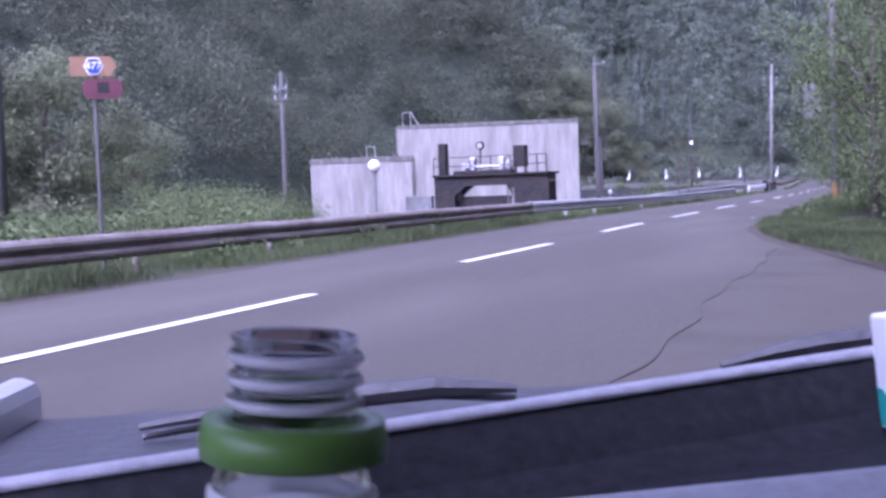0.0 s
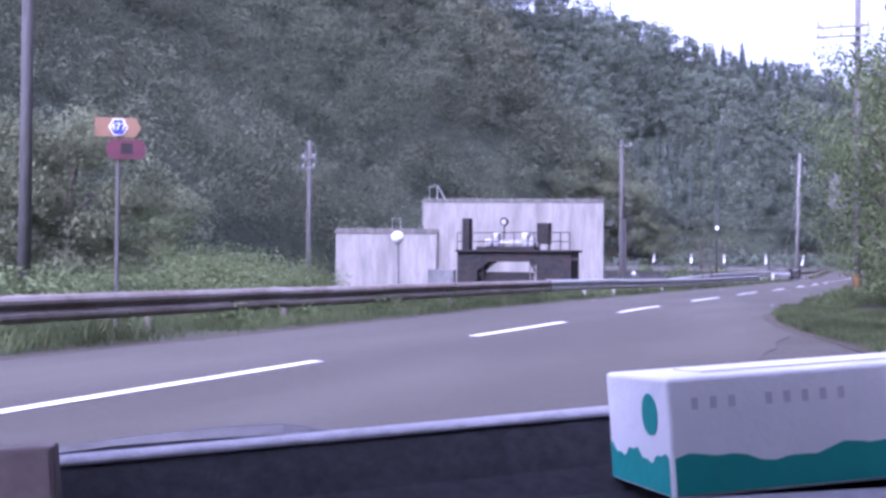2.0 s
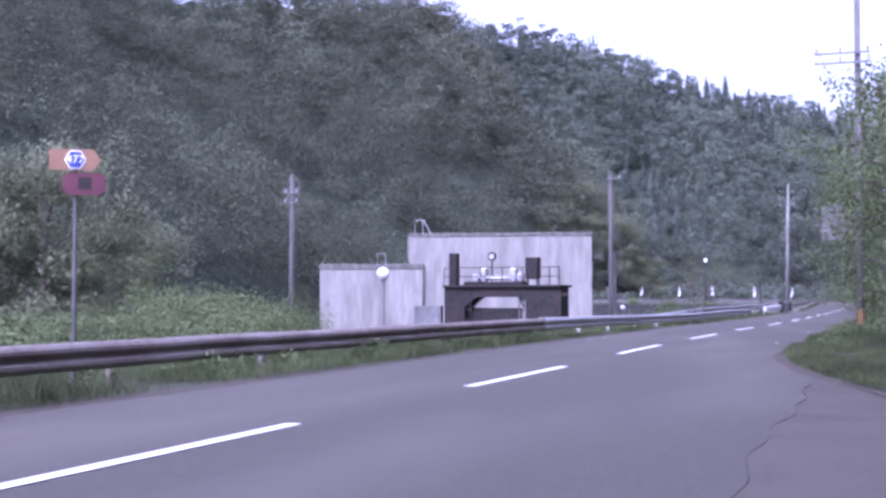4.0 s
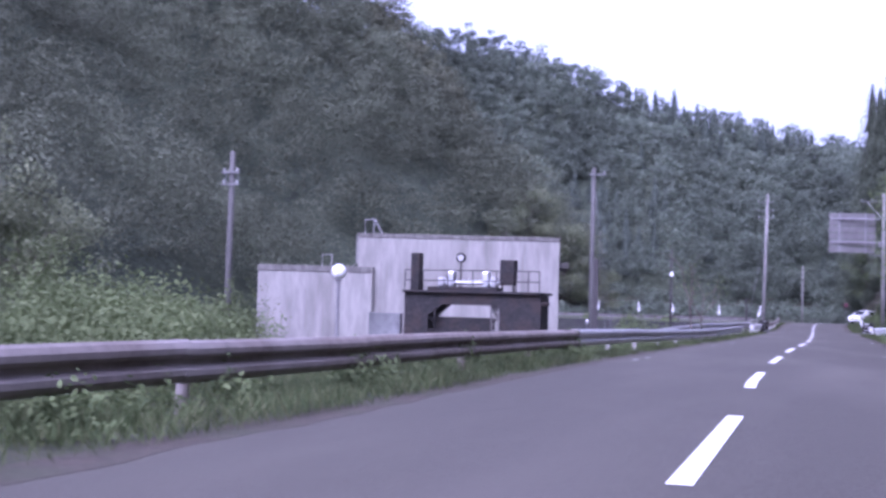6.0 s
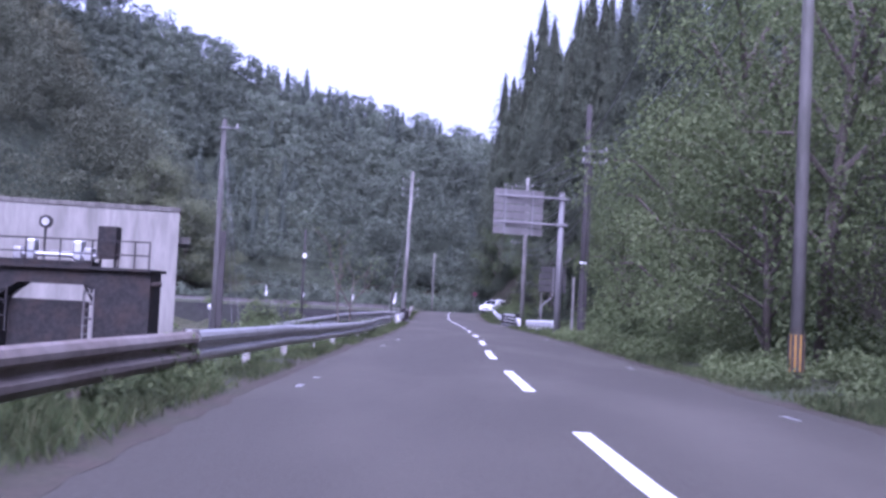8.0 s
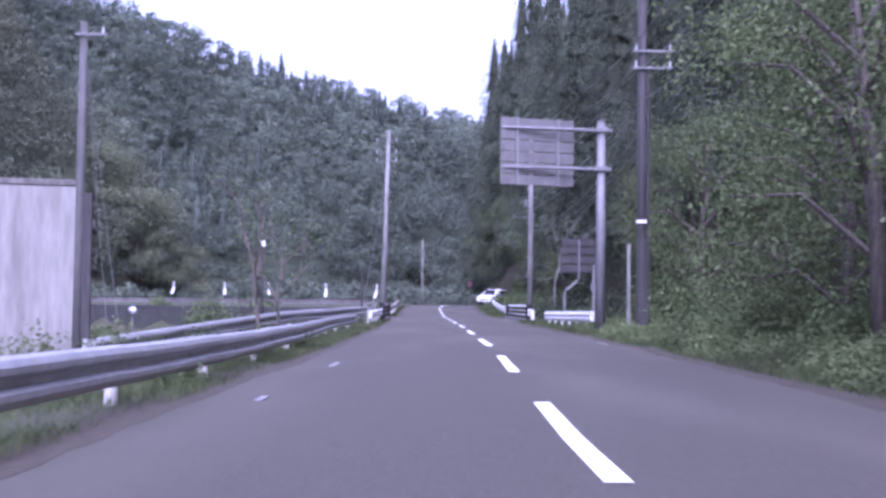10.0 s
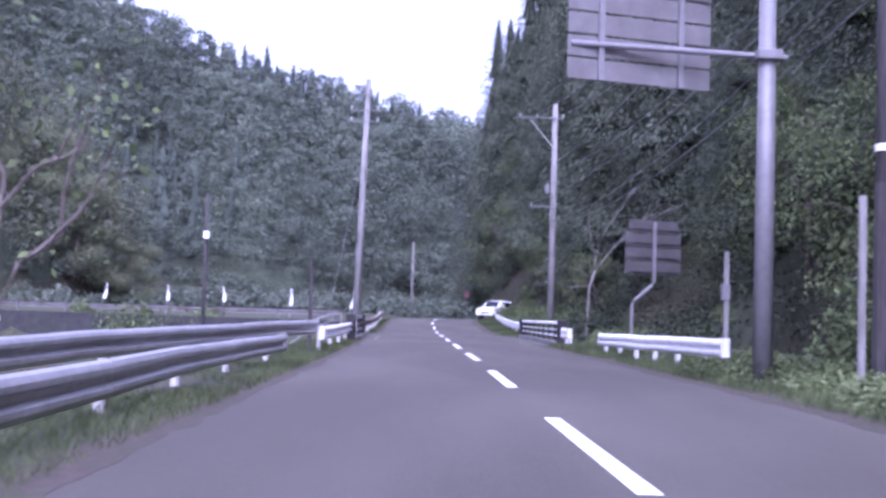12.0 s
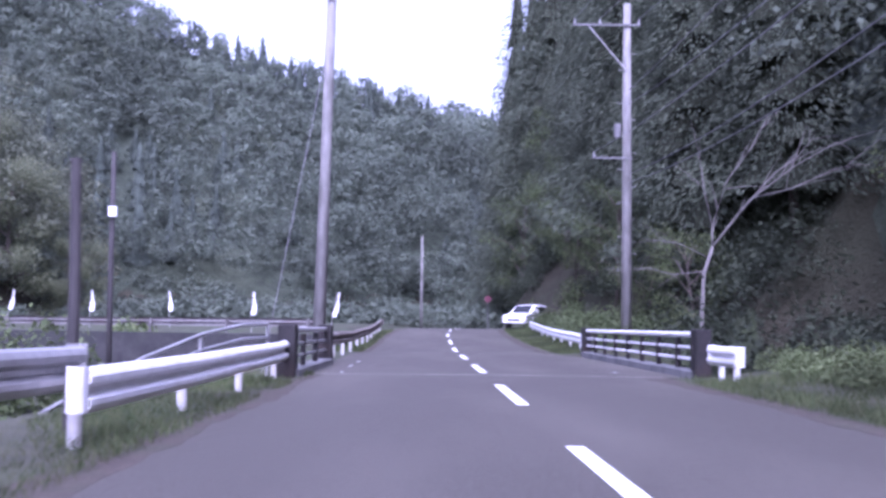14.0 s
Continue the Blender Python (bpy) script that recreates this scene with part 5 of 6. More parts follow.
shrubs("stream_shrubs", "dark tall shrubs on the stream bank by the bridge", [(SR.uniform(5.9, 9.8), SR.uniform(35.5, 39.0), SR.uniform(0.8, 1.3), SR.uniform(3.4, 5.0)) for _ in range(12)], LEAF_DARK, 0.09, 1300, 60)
shrubs("stream_shrubs", "green shrubs beside the stream", spots, LEAF_MID, 0.12, 300, 53)


def grass(name, label, spans, seed, per=60, tall=0.32):
    """Blades in a band: spans of (offset from, offset to, y from, y to, height factor)."""
    rng = np.random.default_rng(seed)
    P, A, B = [], [], []
    for s0, s1, y0, y1, k in spans:
        n = int(per * (y1 - y0) * (s1 - s0))
        s, y = rng.uniform(s0, s1, n), rng.uniform(y0, y1, n)
        if y1 <= -40 and s0 > 0:
            s = s + np.array([right_edge(v) for v in y])
        dens = np.array([noise.noise(Vector((a * 0.8, b * 0.35, 2.0))) for a, b in zip(s, y)])
        keep = dens + rng.normal(0, 0.18, n) > -0.22
        s, y, dens = s[keep], y[keep], dens[keep]
        h = tall * k * (0.7 + 0.9 * np.clip(dens + 0.3, 0, 1)) * rng.uniform(0.5, 1.3, len(s))
        x = s + np.interp(y, BY, BX)
        g = np.array([ground_z(a, b) for a, b in zip(x, y)])
        al = np.stack([rng.normal(0, 0.28, len(s)) * h, rng.normal(0, 0.28, len(s)) * h, h * 0.5], 1)
        ac = np.stack([rng.normal(0, 1, len(s)), rng.normal(0, 1, len(s)), 0 * s], 1)
        ac = unit(ac) * (0.0035 + 0.017 * h[:, None])
        P.append(np.stack([x, y, g + h * 0.42], 1)), A.append(al), B.append(ac)
    return tagged(quads(name, np.concatenate(P), np.concatenate(A), np.concatenate(B), GRASS), label, "grass", kind="stuff")


grass("verge_grass", "uneven green grass along the road's verges",
      [(-4.9, -3.35, -75, -42, 1.25), (-4.9, -3.3, -42, 29, 0.68), (3.3, 5.6, -44, 28, 0.9), (0.05, 2.6, -72, -44, 0.9), (-6.5, -4.9, -66, -20, 1.2), (3.5, 5.2, 48, 95, 0.9), (-4.9, -3.4, 48, 80, 0.9)], 61, 430, 0.17)


grass("lush_grass", "bright green grass on the verge beside the lay-by", [(0.12, 1.7, -72, -40.01, 0.75)], 62, 900, 0.2)


# ---- bare-branched trees ----
def bare_tree(m, height, seed, bark, label, lean=0.0, leaves=250):
    rng = np.random.default_rng(seed)
    tree = thing("bare_tree", m, label, "tree")
    tips = []

    def grow(p, d, length, r, depth):
        q = p + d * length * 0.55 + Vector(rng.normal(0, 0.05 * length, 3))
        e = p + d * length + Vector(rng.normal(0, 0.07 * length, 3))
        part("trunk" if depth == 0 else "limb", tube(bmesh.new(), [p, q, e], [r, r * 0.82, r * 0.6], 6), bark, tree)
        tips.append(e)
        if depth < 3:
            for k in range(2 if depth else 3):
                turn = Vector(rng.normal(0, 0.42, 3)) + Vector((lean * 0.5, 0, 0.25))
                grow(e if k else q.lerp(e, 0.5), (d + turn).normalized(), length * rng.uniform(0.62, 0.85), r * 0.6, depth + 1)

    grow(Vector((0, 0, -0.3)), Vector((lean, 0, 1)).normalized(), height * 0.36, 0.06, 0)
    pos = np.array([tips[i] for i in rng.integers(0, len(tips), leaves)]) + rng.normal(0, 0.25, (leaves, 3))
    al, ac = scatter_axes(leaves, rng.normal(0, 1, (leaves, 3)), 0.05, rng)
    quads("leaves", pos, al, ac, LEAF_MID, tree)
    return tree


bare_tree(pose(-5.35, -6.5, ground_z(-5.35, -6.5) - 0.1), 4.6, 71, BARK, "nearly bare grey-barked tree behind the guard rail", -0.1)
bare_tree(pose(-5.0, -5.9, ground_z(-5.0, -5.9) - 0.1), 4.0, 72, BARK, "small thin tree with few leaves behind the guard rail", 0.1)


def leaning_tree(x, y, z):
    """Long pale limbs that sweep up and sideways from a thin trunk."""
    tree = thing("bare_tree", pose(x, y, z), "pale bare-branched tree leaning over the stream bank", "tree")
    h = -z
    part("trunk", tube(bmesh.new(), [(-0.25, 0, -0.3), (-0.12, 0, (2.5 + h) * 0.5), (0.0, 0, 2.5 + h), (0.25, 0, 3.3 + h)], [0.085, 0.07, 0.055, 0.05], 8), BARK_PALE, tree, smooth=True)
    rng = np.random.default_rng(73)
    for name, r, pts in (("limb", 0.045, ((0.25, 0, 3.3), (0.26, 0.1, 3.9), (0.7, 0.2, 5.2), (1.45, 0.4, 6.2), (2.0, 0.5, 7.2))),
                         ("limb", 0.055, ((0.25, 0, 3.3), (0.7, -0.1, 3.9), (1.35, -0.2, 4.7), (2.5, -0.3, 5.6), (3.7, -0.5, 6.3))),
                         ("limb", 0.034, ((1.35, -0.2, 4.7), (2.5, 0.1, 5.0), (3.8, 0.3, 5.6), (4.6, 0.4, 5.8))),
                         ("limb", 0.034, ((1.35, -0.2, 4.7), (2.0, 0, 5.4), (2.8, 0.2, 6.0), (3.3, 0.3, 6.6))),
                         ("limb", 0.03, ((0.26, 0.1, 3.9), (0.0, 0.0, 5.0), (-0.1, 0.1, 5.9))),
                         ("limb", 0.026, ((0.0, 0, 2.6), (-0.9, 0.2, 2.5), (-1.5, 0.3, 2.7), (-2.1, 0.3, 2.6))),
                         ("limb", 0.024, ((0.1, 0, 3.0), (-0.8, -0.2, 3.4), (-1.9, -0.3, 3.5)))):
        p = [Vector((a, b, c + h)) for a, b, c in pts]
        part(name, tube(bmesh.new(), p, [r * 0.78 * (1 - 0.75 * k / (len(p) - 1)) for k in range(len(p))], 6), BARK_PALE, tree, smooth=True)
        for k in range(1, len(p)):
            for _ in range(2):
                a = p[k - 1].lerp(p[k], rng.uniform(0.3, 1))
                d = (p[k] - p[k - 1]).normalized() + Vector(rng.normal(0, 0.5, 3))
                b = a + d * rng.uniform(0.4, 1.0)
                part("twig", tube(bmesh.new(), [a, a.lerp(b, 0.5) + Vector((0, 0, 0.05)), b], [r * 0.35, r * 0.25, 0.004], 5), BARK_PALE, tree)
    return tree


leaning_tree(6.5, 40.0, ground_z(6.5, 40.0))


# ---- overhead wires ----
def wire(a, b, sag, r=0.013):
    a, b = Vector(a), Vector(b)
    pts = [a.lerp(b, k / 14) - Vector((0, 0, sag * 4 * (k / 14) * (1 - k / 14))) for k in range(15)]
    return tagged(part("overhead_wire", tube(bmesh.new(), pts, r, 5), WIRE), "sagging black overhead cable between utility poles", "cable", "overhead wires")


for a, b, sag in (((3.7, 48.3, 12.0), (4.7, -0.7, 8.6), 0.5), ((4.6, 48.3, 12.0), (5.7, -0.7, 8.6), 0.55), ((6.0, 48.3, 12.0), (5.7, -0.7, 8.1), 0.5), ((5.6, 48.3, 9.4), (4.7, -0.7, 8.1), 0.6),
                  ((5.6, 48.3, 8.9), (5.0, -0.7, 7.0), 0.7), ((5.6, 48.3, 6.4), (5.0, -0.7, 6.2), 0.8), ((5.6, 48.3, 6.1), (5.0, -0.7, 5.7), 0.8), ((4.4, 48.3, 7.2), (5.0, -0.7, 6.6), 0.7),
                  ((4.7, -0.7, 8.6), (3.05, -36, 8.8), 0.6), ((5.7, -0.7, 8.6), (4.5, -36, 8.8), 0.6), ((5.0, -0.5, 7.0), (4.2, -36, 7.2), 0.7)):
    wire(a, b, sag)
for k, z in ((-0.3, 6.6), (0.3, 6.6), (-0.3, 6.1), (0.3, 6.1)):
    wire((-22.8 + k, -21.4, z), (-37 + 1.5 * k, 6, z + 3.4), 0.4, 0.014)


# ---- the car that set out from the lay-by: dashboard, cowl and bonnet ----
DASH = surf("dark_dashboard_plastic", (0.011, 0.011, 0.013), (0.022, 0.022, 0.025), 90, 0.75, 0.2, spec=0.15)
DASH_EDGE = surf("grey_dashboard_plastic", (0.25, 0.25, 0.275), (0.33, 0.33, 0.36), 90, 0.42, 0.3)
DASH_LEDGE = surf("pale_dashboard_plastic", (0.2, 0.2, 0.22), (0.27, 0.27, 0.29), 90, 0.5, 0.3, spec=0.4)
CARD = surf("white_carton", (0.74, 0.74, 0.75), (0.8, 0.8, 0.8), 12, 0.6, 0.1)
TEAL = surf("teal_print", (0.015, 0.27, 0.235), (0.025, 0.32, 0.28), 12, 0.6, 0.1)
GREEN_CAP = surf("green_plastic", (0.085, 0.19, 0.03), (0.11, 0.24, 0.04), 10, 0.4, 0.05)
CAR_GREY = surf("silver_grey_paint", (0.3, 0.3, 0.32), (0.36, 0.36, 0.38), 5, 0.35, 0, metal=0.3)
SEAT_CLOTH = surf("dark_seat_cloth", (0.02, 0.02, 0.024), (0.045, 0.045, 0.05), 60, 0.95, 0.4)
CLEAR = bpy.data.materials.new("clear_plastic")
CLEAR.use_nodes = True
cb = CLEAR.node_tree.nodes["Principled BSDF"]
cb.inputs["Transmission Weight"].default_value, cb.inputs["Roughness"].default_value, cb.inputs["IOR"].default_value = 1.0, 0.05, 1.25

LABEL_BEIGE = surf("beige_label_print", (0.48, 0.4, 0.36), (0.64, 0.57, 0.52), 60, 0.45, 0.05, c3=(0.3, 0.42, 0.16), scale3=45, amount3=0.6)
LABEL_GREEN = surf("green_label_print", (0.14, 0.38, 0.05), (0.22, 0.5, 0.1), 60, 0.45, 0.05)
TEAL_DARK = surf("dark_teal_print", (0.015, 0.14, 0.13), (0.02, 0.17, 0.155), 12, 0.6, 0.1)
CARD_BROWN = surf("brown_card", (0.14, 0.11, 0.1), (0.2, 0.16, 0.145), 30, 0.8, 0.1)
PRINT_GREY = surf("grey_print", (0.5, 0.49, 0.52), (0.57, 0.56, 0.59), 40, 0.6, 0)
# White stands in for window highlights on the clear neck and bottle.
WHITENED = surf("whitened_plastic", (0.84, 0.84, 0.85), (0.9, 0.9, 0.9), 20, 0.18, 0)
mn = WHITENED.node_tree.nodes
glow, blend = mn.new("ShaderNodeBsdfTranslucent"), mn.new("ShaderNodeMixShader")
glow.inputs["Color"].default_value = (0.9, 0.9, 0.9, 1)
blend.inputs[0].default_value = 0.5
WHITENED.node_tree.links.new(mn["Principled BSDF"].outputs[0], blend.inputs[1])
WHITENED.node_tree.links.new(glow.outputs[0], blend.inputs[2])
WHITENED.node_tree.links.new(blend.outputs[0], mn["Material Output"].inputs[0])

SEAT = pose(5.95, -76.40, 1.03, 0, 0, 20.25)
TILT = 0.066  # the car leans on the lay-by's fall
car = thing("car", SEAT, "small grey car's dark dashboard and bonnet on the lay-by", "car")


def at(x, y, z):
    """A point in the car: right, forward and up from the passenger's eye."""
    return (x, y, z + TILT * x)


def rim(x):
    return 0.913 + 0.281 * x


def dash_strip(name, prof, material, x0=-0.62, x1=0.75, label="", n=28, smooth=False):
    """A profile of (forward, height) along the dashboard; forward values past 0.8 run along the slanting rim."""
    bm = bmesh.new()
    rows_ = [[bm.verts.new(at(x, y if y < 0.8 else rim(x) + y - 1, z)) for y, z in prof] for x in [x0 + (x1 - x0) * i / n for i in range(n + 1)]]
    for r, q in zip(rows_, rows_[1:]):
        for k in range(len(prof)):
            bm.faces.new((r[k], r[(k + 1) % len(prof)], q[(k + 1) % len(prof)], q[k]))
    bm.faces.new(rows_[0][::-1]), bm.faces.new(rows_[-1])
    return part(name, bm, material, car, label, smooth)


dash_strip("dashboard", [(0.70, -0.60), (0.722, -0.25), (0.729, -0.19), (0.737, -0.174), (0.772, -0.158), (0.784, -0.165), (0.93, -0.168), (0.965, -0.155), (0.994, -0.1225), (1.03, -0.132), (1.26, -0.23), (1.26, -0.6)], DASH, label="black grained dashboard with a deep tray")
dash_strip("dashboard_rim", [(0.990, -0.1225), (0.992, -0.1185), (0.998, -0.116), (1.008, -0.118), (1.014, -0.1245), (1.0, -0.126)], DASH_EDGE, label="pale grey top rim of the dashboard", smooth=True)
for x0, x1 in ((-0.62, 0.139), (0.1412, 0.75)):
    dash_strip("dashboard_ledge", [(0.728, -0.178), (0.731, -0.1715), (0.737, -0.1685), (0.770, -0.1535), (0.776, -0.1525), (0.779, -0.1565), (0.772, -0.162), (0.737, -0.176)], DASH_LEDGE, x0, x1, "pale grey padded ledge of the dashboard", smooth=True)


def dash_panel(name, x0, x1, z0, z1, material, parent, label="", out=0.004, edge=0.004):
    y = 0.725 - out - math.tan(radians(6)) * ((z0 + z1) / 2 + 0.24)
    bm = box(bmesh.new(), (x1 - x0, 0.012, z1 - z0), at((x0 + x1) / 2, y, (z0 + z1) / 2), Matrix.Rotation(-math.atan(TILT), 4, "Y") @ Matrix.Rotation(radians(6), 4, "X"), edge)
    return part(name, bm, material, parent, label)


vent = dash_panel("air_vent", 0.010, 0.134, -0.285, -0.191, DASH_EDGE, car, "air vent in a pale frame")
dash_panel("vent_recess", 0.016, 0.128, -0.279, -0.1965, DASH, vent, "", 0.0062, 0.002)
for k in range(6):
    dash_panel("louvre", 0.024 + 0.018 * k, 0.028 + 0.018 * k, -0.2045, -0.1985, DASH_LEDGE, vent, "", 0.0075, 0.001)
for k in range(4):
    dash_panel("slat", 0.02, 0.124, -0.222 - 0.017 * k, -0.219 - 0.017 * k, DASH, vent, "", 0.008, 0.001)
radio = dash_panel("radio_panel", 0.185, 0.385, -0.31, -0.189, DASH_EDGE, car, "dark radio panel in a pale frame", edge=0.003)
for k in range(2):
    dash_panel("radio_face", 0.193, 0.379, -0.247 - 0.058 * k, -0.195 - 0.058 * k, DASH, radio, "", 0.0064, 0.002)
part("knob", tube(bmesh.new(), [at(0.222, 0.716, -0.219), at(0.222, 0.702, -0.22)], 0.011, 18), DASH_LEDGE, radio)

bm = bmesh.new()
bmesh.ops.create_uvsphere(bm, u_segments=28, v_segments=16, radius=1)
bmesh.ops.transform(bm, matrix=Matrix.Translation((-0.40, 0.60, -0.21)) @ Matrix.Rotation(radians(20), 4, "Z") @ Matrix.Diagonal((0.125, 0.15, 0.085, 1)), verts=bm.verts)
part("meter_hood", bm, DASH_EDGE, car, "rounded grey hood on the dashboard", True)
part("bottle_holder", box(bmesh.new(), (0.15, 0.3, 0.04), at(-0.165, 0.56, -0.305), bevel=0.012), DASH, car, "black bottle holder at the dashboard")
part("cowl", box(bmesh.new(), (1.4, 0.34, 0.05), (0.08, 1.42, -0.25), Matrix.Rotation(radians(10), 4, "Z"), 0.015), BLACK, car, "black plastic cowl")
for pts in ([(-0.42, 1.3, -0.207), (-0.3, 1.3, -0.19), (-0.2, 1.3, -0.181), (-0.13, 1.3, -0.176), (-0.05, 1.3, -0.181)], [(0.15, 1.3, -0.166), (0.2, 1.3, -0.155), (0.25, 1.3, -0.147), (0.34, 1.3, -0.139), (0.46, 1.3, -0.132)]):
    w = part("wiper", tube(bmesh.new(), pts, [0.004, 0.008, 0.011, 0.011, 0.005], 6), BLACK, car, "black wiper")
    part("blade", tube(bmesh.new(), [(p[0], p[1] + 0.012, p[2] - 0.012) for p in pts], 0.004, 6), BLACK, w)
bm = bmesh.new()
rows_ = []
for y, z, w in ((1.5, -0.24, 0.70), (1.8, -0.27, 0.70), (2.1, -0.34, 0.67), (2.26, -0.46, 0.62), (2.28, -0.68, 0.60)):
    rows_.append([bm.verts.new((0.1 + sx * w, y, zz)) for sx, zz in ((-1, -0.78), (-1, z - 0.08), (-0.85, z - 0.01), (0, z), (0.85, z - 0.01), (1, z - 0.08), (1, -0.78))])
for r, q in zip(rows_, rows_[1:]):
    for k in range(6):
        bm.faces.new((r[k], r[k + 1], q[k + 1], q[k]))
bm.faces.new(rows_[-1])
part("bonnet", bm, CAR_GREY, car, "grey bonnet and wings")
part("floor_pan", box(bmesh.new(), (1.3, 3.2, 0.1), (0.1, 0.2, -0.76), bevel=0.02), CAR_GREY, car)
# Out of view: roof drawn forward to keep the sun off the dashboard.
part("roof", box(bmesh.new(), (1.40, 2.22, 0.05), (0.1, -0.49, 0.36), bevel=0.024), CAR_GREY, car, "grey roof panel, unseen, added to shade the dashboard")
# Unseen seats, added to block light from behind.
for x in (-0.30, 0.50):
    seat = part("seat", box(bmesh.new(), (0.46, 0.46, 0.14), (x, -0.32, -0.52), bevel=0.04), SEAT_CLOTH, car, "unseen dark seat, added to darken the cabin")
    part("backrest", box(bmesh.new(), (0.46, 0.13, 0.62), (x, -0.62, -0.16), Matrix.Rotation(radians(-12), 4, "X"), 0.05), SEAT_CLOTH, seat)
    part("headrest", box(bmesh.new(), (0.25, 0.09, 0.17), (x, -0.70, 0.22), bevel=0.04), SEAT_CLOTH, seat)
for x in (-0.6, 0.8):
    part("side_panel", box(bmesh.new(), (0.05, 3.0, 0.6), (x, 0.0, -0.48), bevel=0.02), CAR_GREY, car)
    for a, b in (((0.58, 0.34), (1.12, -0.2)), ((-0.6, 0.34), (-0.55, -0.2)), ((-1.55, 0.34), (-1.48, -0.2))):
        part("roof_pillar", tube(bmesh.new(), [(x * 0.96, a[0], a[1]), (x, b[0], b[1])], 0.03, 8), BLACK, car)
    # Unseen closed side, added to block light from behind.
    part("rear_quarter", box(bmesh.new(), (0.045, 1.0, 0.56), (x, -1.03, 0.07), bevel=0.02), CAR_GREY, car)
    for y in (-1.3, 1.75):
        wh = part("wheel", tube(bmesh.new(), [(x - 0.07, y, -0.75), (x + 0.07, y, -0.75)], 0.28, 20), BLACK, car)
        part("rim", tube(bmesh.new(), [(x - 0.075, y, -0.75), (x + 0.075, y, -0.75)], 0.17, 14), GALV, wh)
# Out of view, full height to close the cabin against light.
part("tailgate", box(bmesh.new(), (1.36, 0.06, 1.12), (0.1, -1.53, -0.22), bevel=0.02), CAR_GREY, car)

# bottle without its cap
NECK = at(-0.162, 0.456, -0.0585 + TILT * 0.162)
bottle = thing("plastic_bottle", SEAT @ pose(NECK[0], NECK[1], NECK[2], 0, 3.8, 0), "square plastic drink bottle, uncapped, with a green neck ring", "bottle")


def turned(prof, sides=32):
    bm = bmesh.new()
    rings = [[bm.verts.new((r * math.cos(2 * math.pi * k / sides), r * math.sin(2 * math.pi * k / sides), z)) for k in range(sides)] for r, z in prof]
    for r, q in zip(rings, rings[1:]):
        for k in range(sides):
            bm.faces.new((r[k], r[(k + 1) % sides], q[(k + 1) % sides], q[k]))
    return bm


def squared(prof, sides=32, turn=0.35):
    """Rings that pass from round to square: (half width, height, squareness)."""
    bm = bmesh.new()
    rings = []
    for h, z, q in prof:
        ring = []
        for k in range(sides):
            a = 2 * math.pi * k / sides
            c, n = math.cos(a), math.sin(a)
            f = (1 - q) + q * min(1 / max(abs(c), abs(n)), 1.36)
            ring.append(bm.verts.new((h * f * math.cos(a + turn), h * f * math.sin(a + turn), z)))
        rings.append(ring)
    for r, q in zip(rings, rings[1:]):
        for k in range(sides):
            bm.faces.new((r[k], r[(k + 1) % sides], q[(k + 1) % sides], q[k]))
    return bm


outer = [(0.0225, -0.0085), (0.0205, -0.002), (0.0178, 0.011)]
for k in range(3):
    z = 0.0135 + 0.0062 * k
    outer += [(0.0170, z), (0.0188, z + 0.0014), (0.0188, z + 0.0034), (0.0170, z + 0.005)]
outer += [(0.0178, 0.0335), (0.0168, 0.0342), (0.0158, 0.0335), (0.0158, 0.0), (0.0205, -0.0085)]
part("neck", turned(outer), CLEAR, bottle, "clear open neck", True)
for k in range(3):
    z = 0.0140 + 0.0062 * k
    part("thread", turned([(0.0176, z), (0.0191, z + 0.0008), (0.0191, z + 0.0024), (0.0176, z + 0.0034), (0.0176, z)]), WHITENED, bottle, "screw thread coloured white for window highlights", True)
part("neck_ring", turned([(0.0215, -0.0005), (0.0258, 0.0), (0.0264, 0.005), (0.0255, 0.0105), (0.0182, 0.0110), (0.0182, -0.0005), (0.0215, -0.0005)]), GREEN_CAP, bottle, "green tamper ring", True)
part("collar", turned([(0.0225, -0.0085), (0.0238, -0.0095), (0.0238, -0.0125), (0.0222, -0.0140), (0.0200, -0.0140), (0.0200, -0.0085), (0.0225, -0.0085)]), WHITENED, bottle, "clear collar coloured white for highlights", True)
part("shoulder", squared([(0.0222, -0.014, 0), (0.027, -0.019, 0.3), (0.036, -0.026, 0.7), (0.044, -0.0335, 0.95), (0.0465, -0.0385, 1)]), WHITENED, bottle, "ribbed pale shoulder")
for k in range(24):
    a = 2 * math.pi * k / 24
    part("rib", tube(bmesh.new(), [(0.028 * math.cos(a), 0.028 * math.sin(a), -0.0178), (0.042 * math.cos(a), 0.042 * math.sin(a), -0.0305)], 0.0008, 5), CLEAR, bottle)
part("body", squared([(0.0465, -0.0385, 1), (0.047, -0.045, 1), (0.047, -0.235, 1), (0.044, -0.243, 1), (0.0, -0.243, 1)]), WHITENED, bottle, "square bottle body")
part("label", squared([(0.0474, -0.047, 1), (0.0474, -0.2, 1)]), LABEL_BEIGE, bottle, "beige printed label")
part("label_band", squared([(0.0478, -0.0395, 1), (0.0478, -0.0475, 1)]), LABEL_GREEN, bottle, "bright green label band")
for k in range(4):
    a = 0.35 + math.pi / 4 + k * math.pi / 2
    bm = box(bmesh.new(), (0.016, 0.002, 0.158), (0.0605 * math.cos(a), 0.0605 * math.sin(a), -0.1205), Matrix.Rotation(a + math.pi / 2, 4, "Z"), 0.0006)
    part("label_stripe", bm, LABEL_GREEN, bottle, "green label corner stripe")

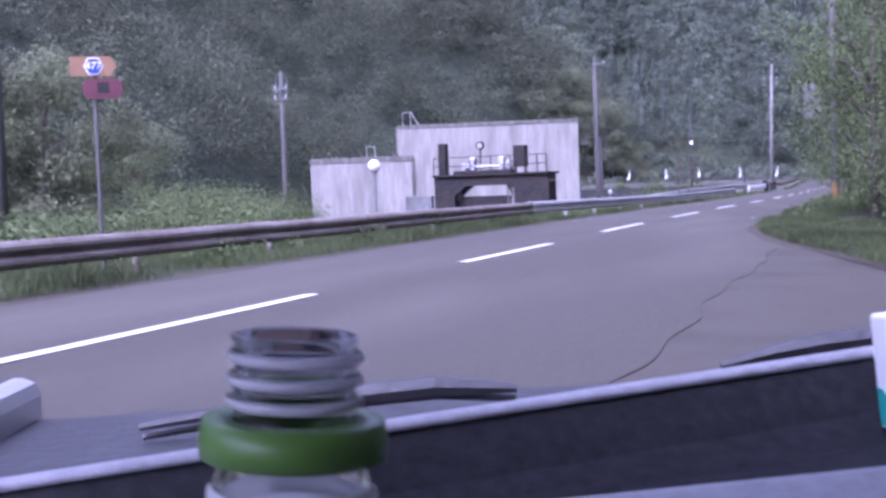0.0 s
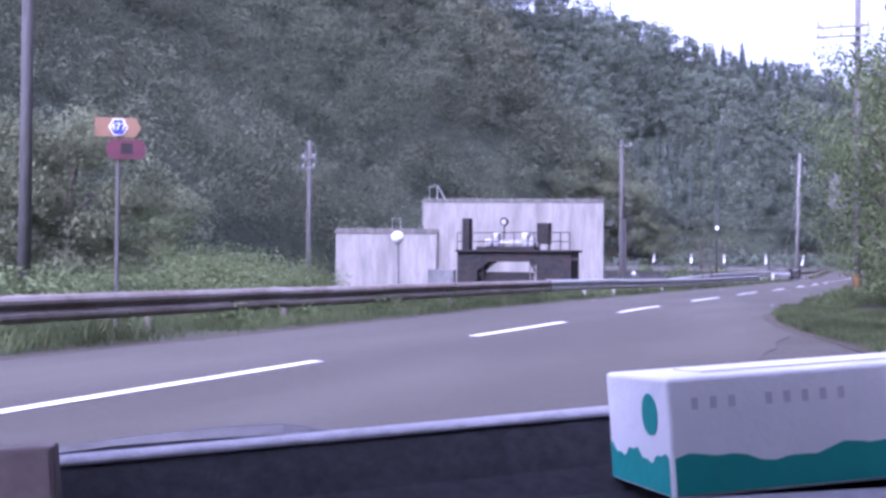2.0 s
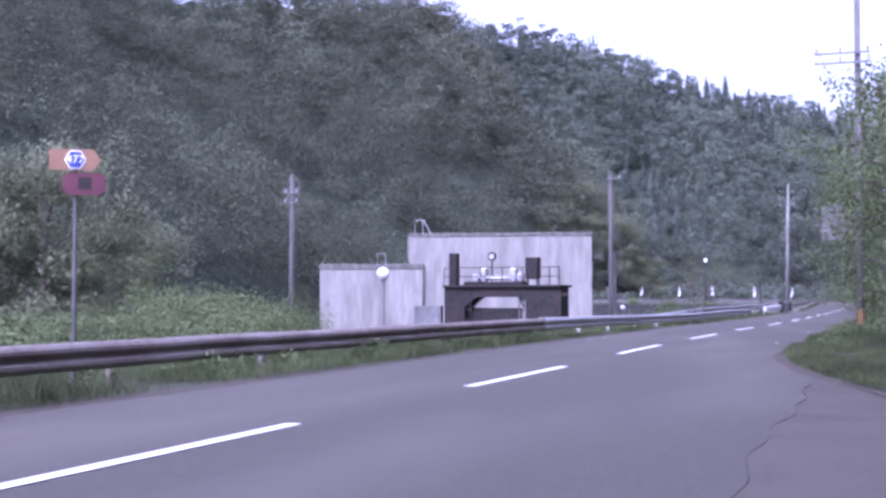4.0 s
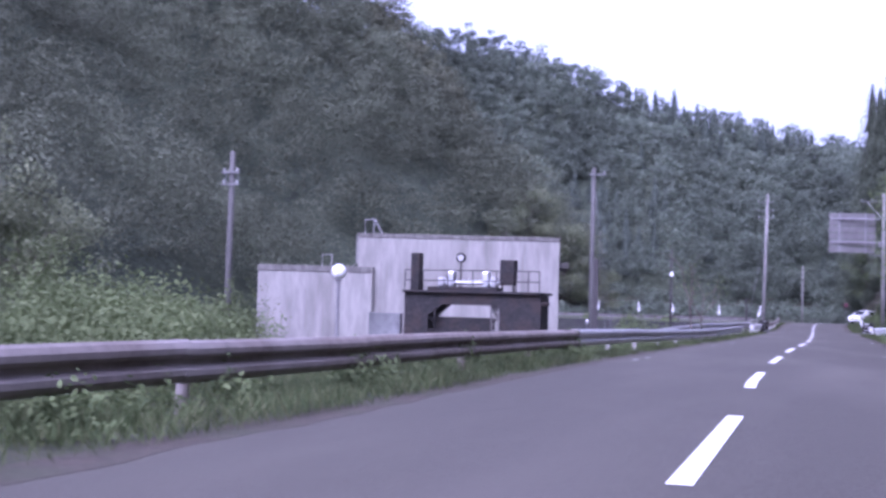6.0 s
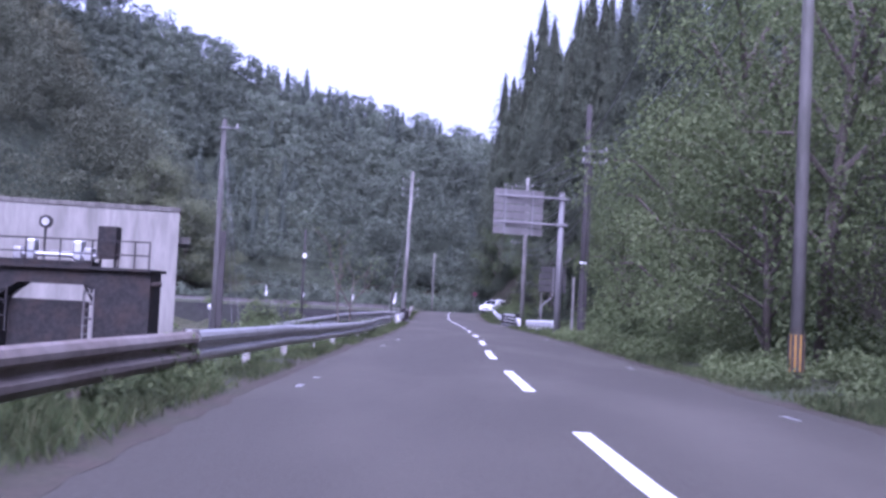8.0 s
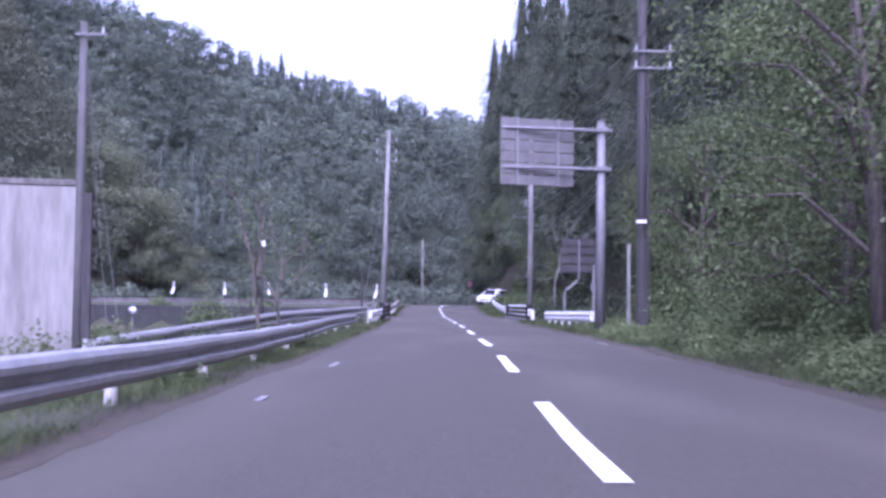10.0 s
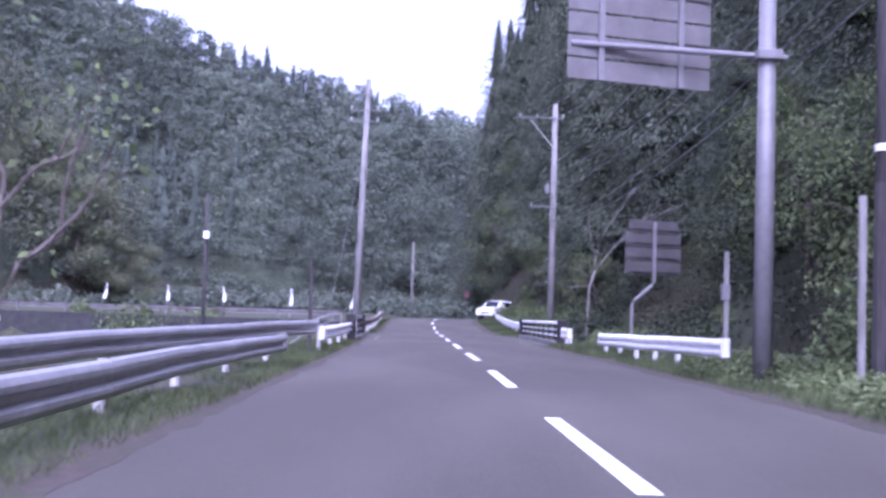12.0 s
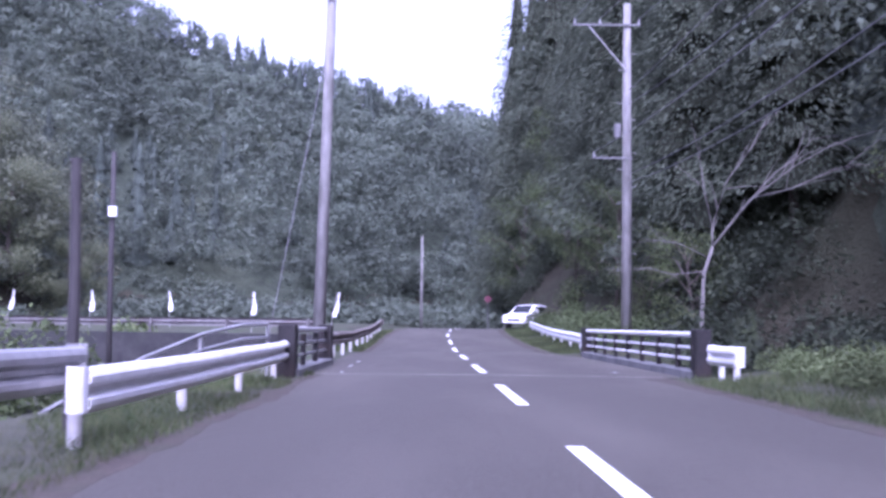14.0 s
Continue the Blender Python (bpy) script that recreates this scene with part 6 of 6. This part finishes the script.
card = thing("card_stand", SEAT @ pose(*at(-0.215, 0.80, -0.148), 0, -3.8, 8), "small beige card box standing on the dashboard", "box")
part("frame", box(bmesh.new(), (0.036, 0.02, 0.046), (0, 0, 0.023), bevel=0.002), CARD_BROWN, card)
part("picture", box(bmesh.new(), (0.03, 0.001, 0.04), (0, -0.0104, 0.023)), CARD_BROWN, card, "dull brown card face")

# tissue box in the tray: its near left top corner and its lie
LIE = Matrix.Translation((0.183, 0.798, -0.070)) @ Matrix.Rotation(radians(12.2), 4, "Z") @ Matrix.Rotation(radians(-3.1), 4, "X") @ Matrix.Rotation(radians(-3.5), 4, "Y")
TL, TW, TH = 0.235, 0.115, 0.075
tissue = thing("tissue_box", SEAT @ LIE, "white cardboard tissue box with a wavy teal band", "box")
part("carton", box(bmesh.new(), (TL, TW, TH), (TL / 2, TW / 2, -TH / 2), bevel=0.0025), CARD, tissue)


def wave(length, phase, place_):
    """A printed band whose upper edge swells and dips."""
    bm = bmesh.new()
    n = 24
    low = [bm.verts.new(place_(length * k / n, -TH + 0.002)) for k in range(n + 1)]
    high = [bm.verts.new(place_(length * k / n, -TH + 0.0235 + 0.0035 * math.sin(k * 0.55 + phase) + 0.0015 * math.sin(k * 1.7))) for k in range(n + 1)]
    for k in range(n):
        bm.faces.new((low[k], low[k + 1], high[k + 1], high[k]))
    return bm


part("teal_band", wave(TL - 0.005, 0.5, lambda d, z: (0.0025 + d, -0.0005, z)), TEAL, tissue, "wavy teal printed band")
part("teal_band", wave(TW - 0.005, 2.0, lambda d, z: (-0.0005, TW - 0.0025 - d, z)), TEAL, tissue, "wavy teal printed band")
part("teal_disc", tube(bmesh.new(), [(-0.0003, 0.031, -0.024), (-0.0008, 0.031, -0.024)], 0.0135, 24), TEAL, tissue, "teal printed disc")
part("teal_disc", tube(bmesh.new(), [(0.198, -0.0003, -0.026), (0.198, -0.0008, -0.026)], 0.02, 28), TEAL_DARK, tissue, "large teal printed disc")
for k in range(9):
    if k != 3:
        part("print_bar", box(bmesh.new(), (0.0042, 0.0006, 0.0075), (0.018 + 0.0125 * k, -0.0005, -0.0165)), PRINT_GREY, tissue, "")
part("opening_flap", box(bmesh.new(), (0.16, 0.05, 0.0012), (TL / 2, TW / 2, 0.0008), bevel=0.0004), CARD, tissue, "perforated top flap")
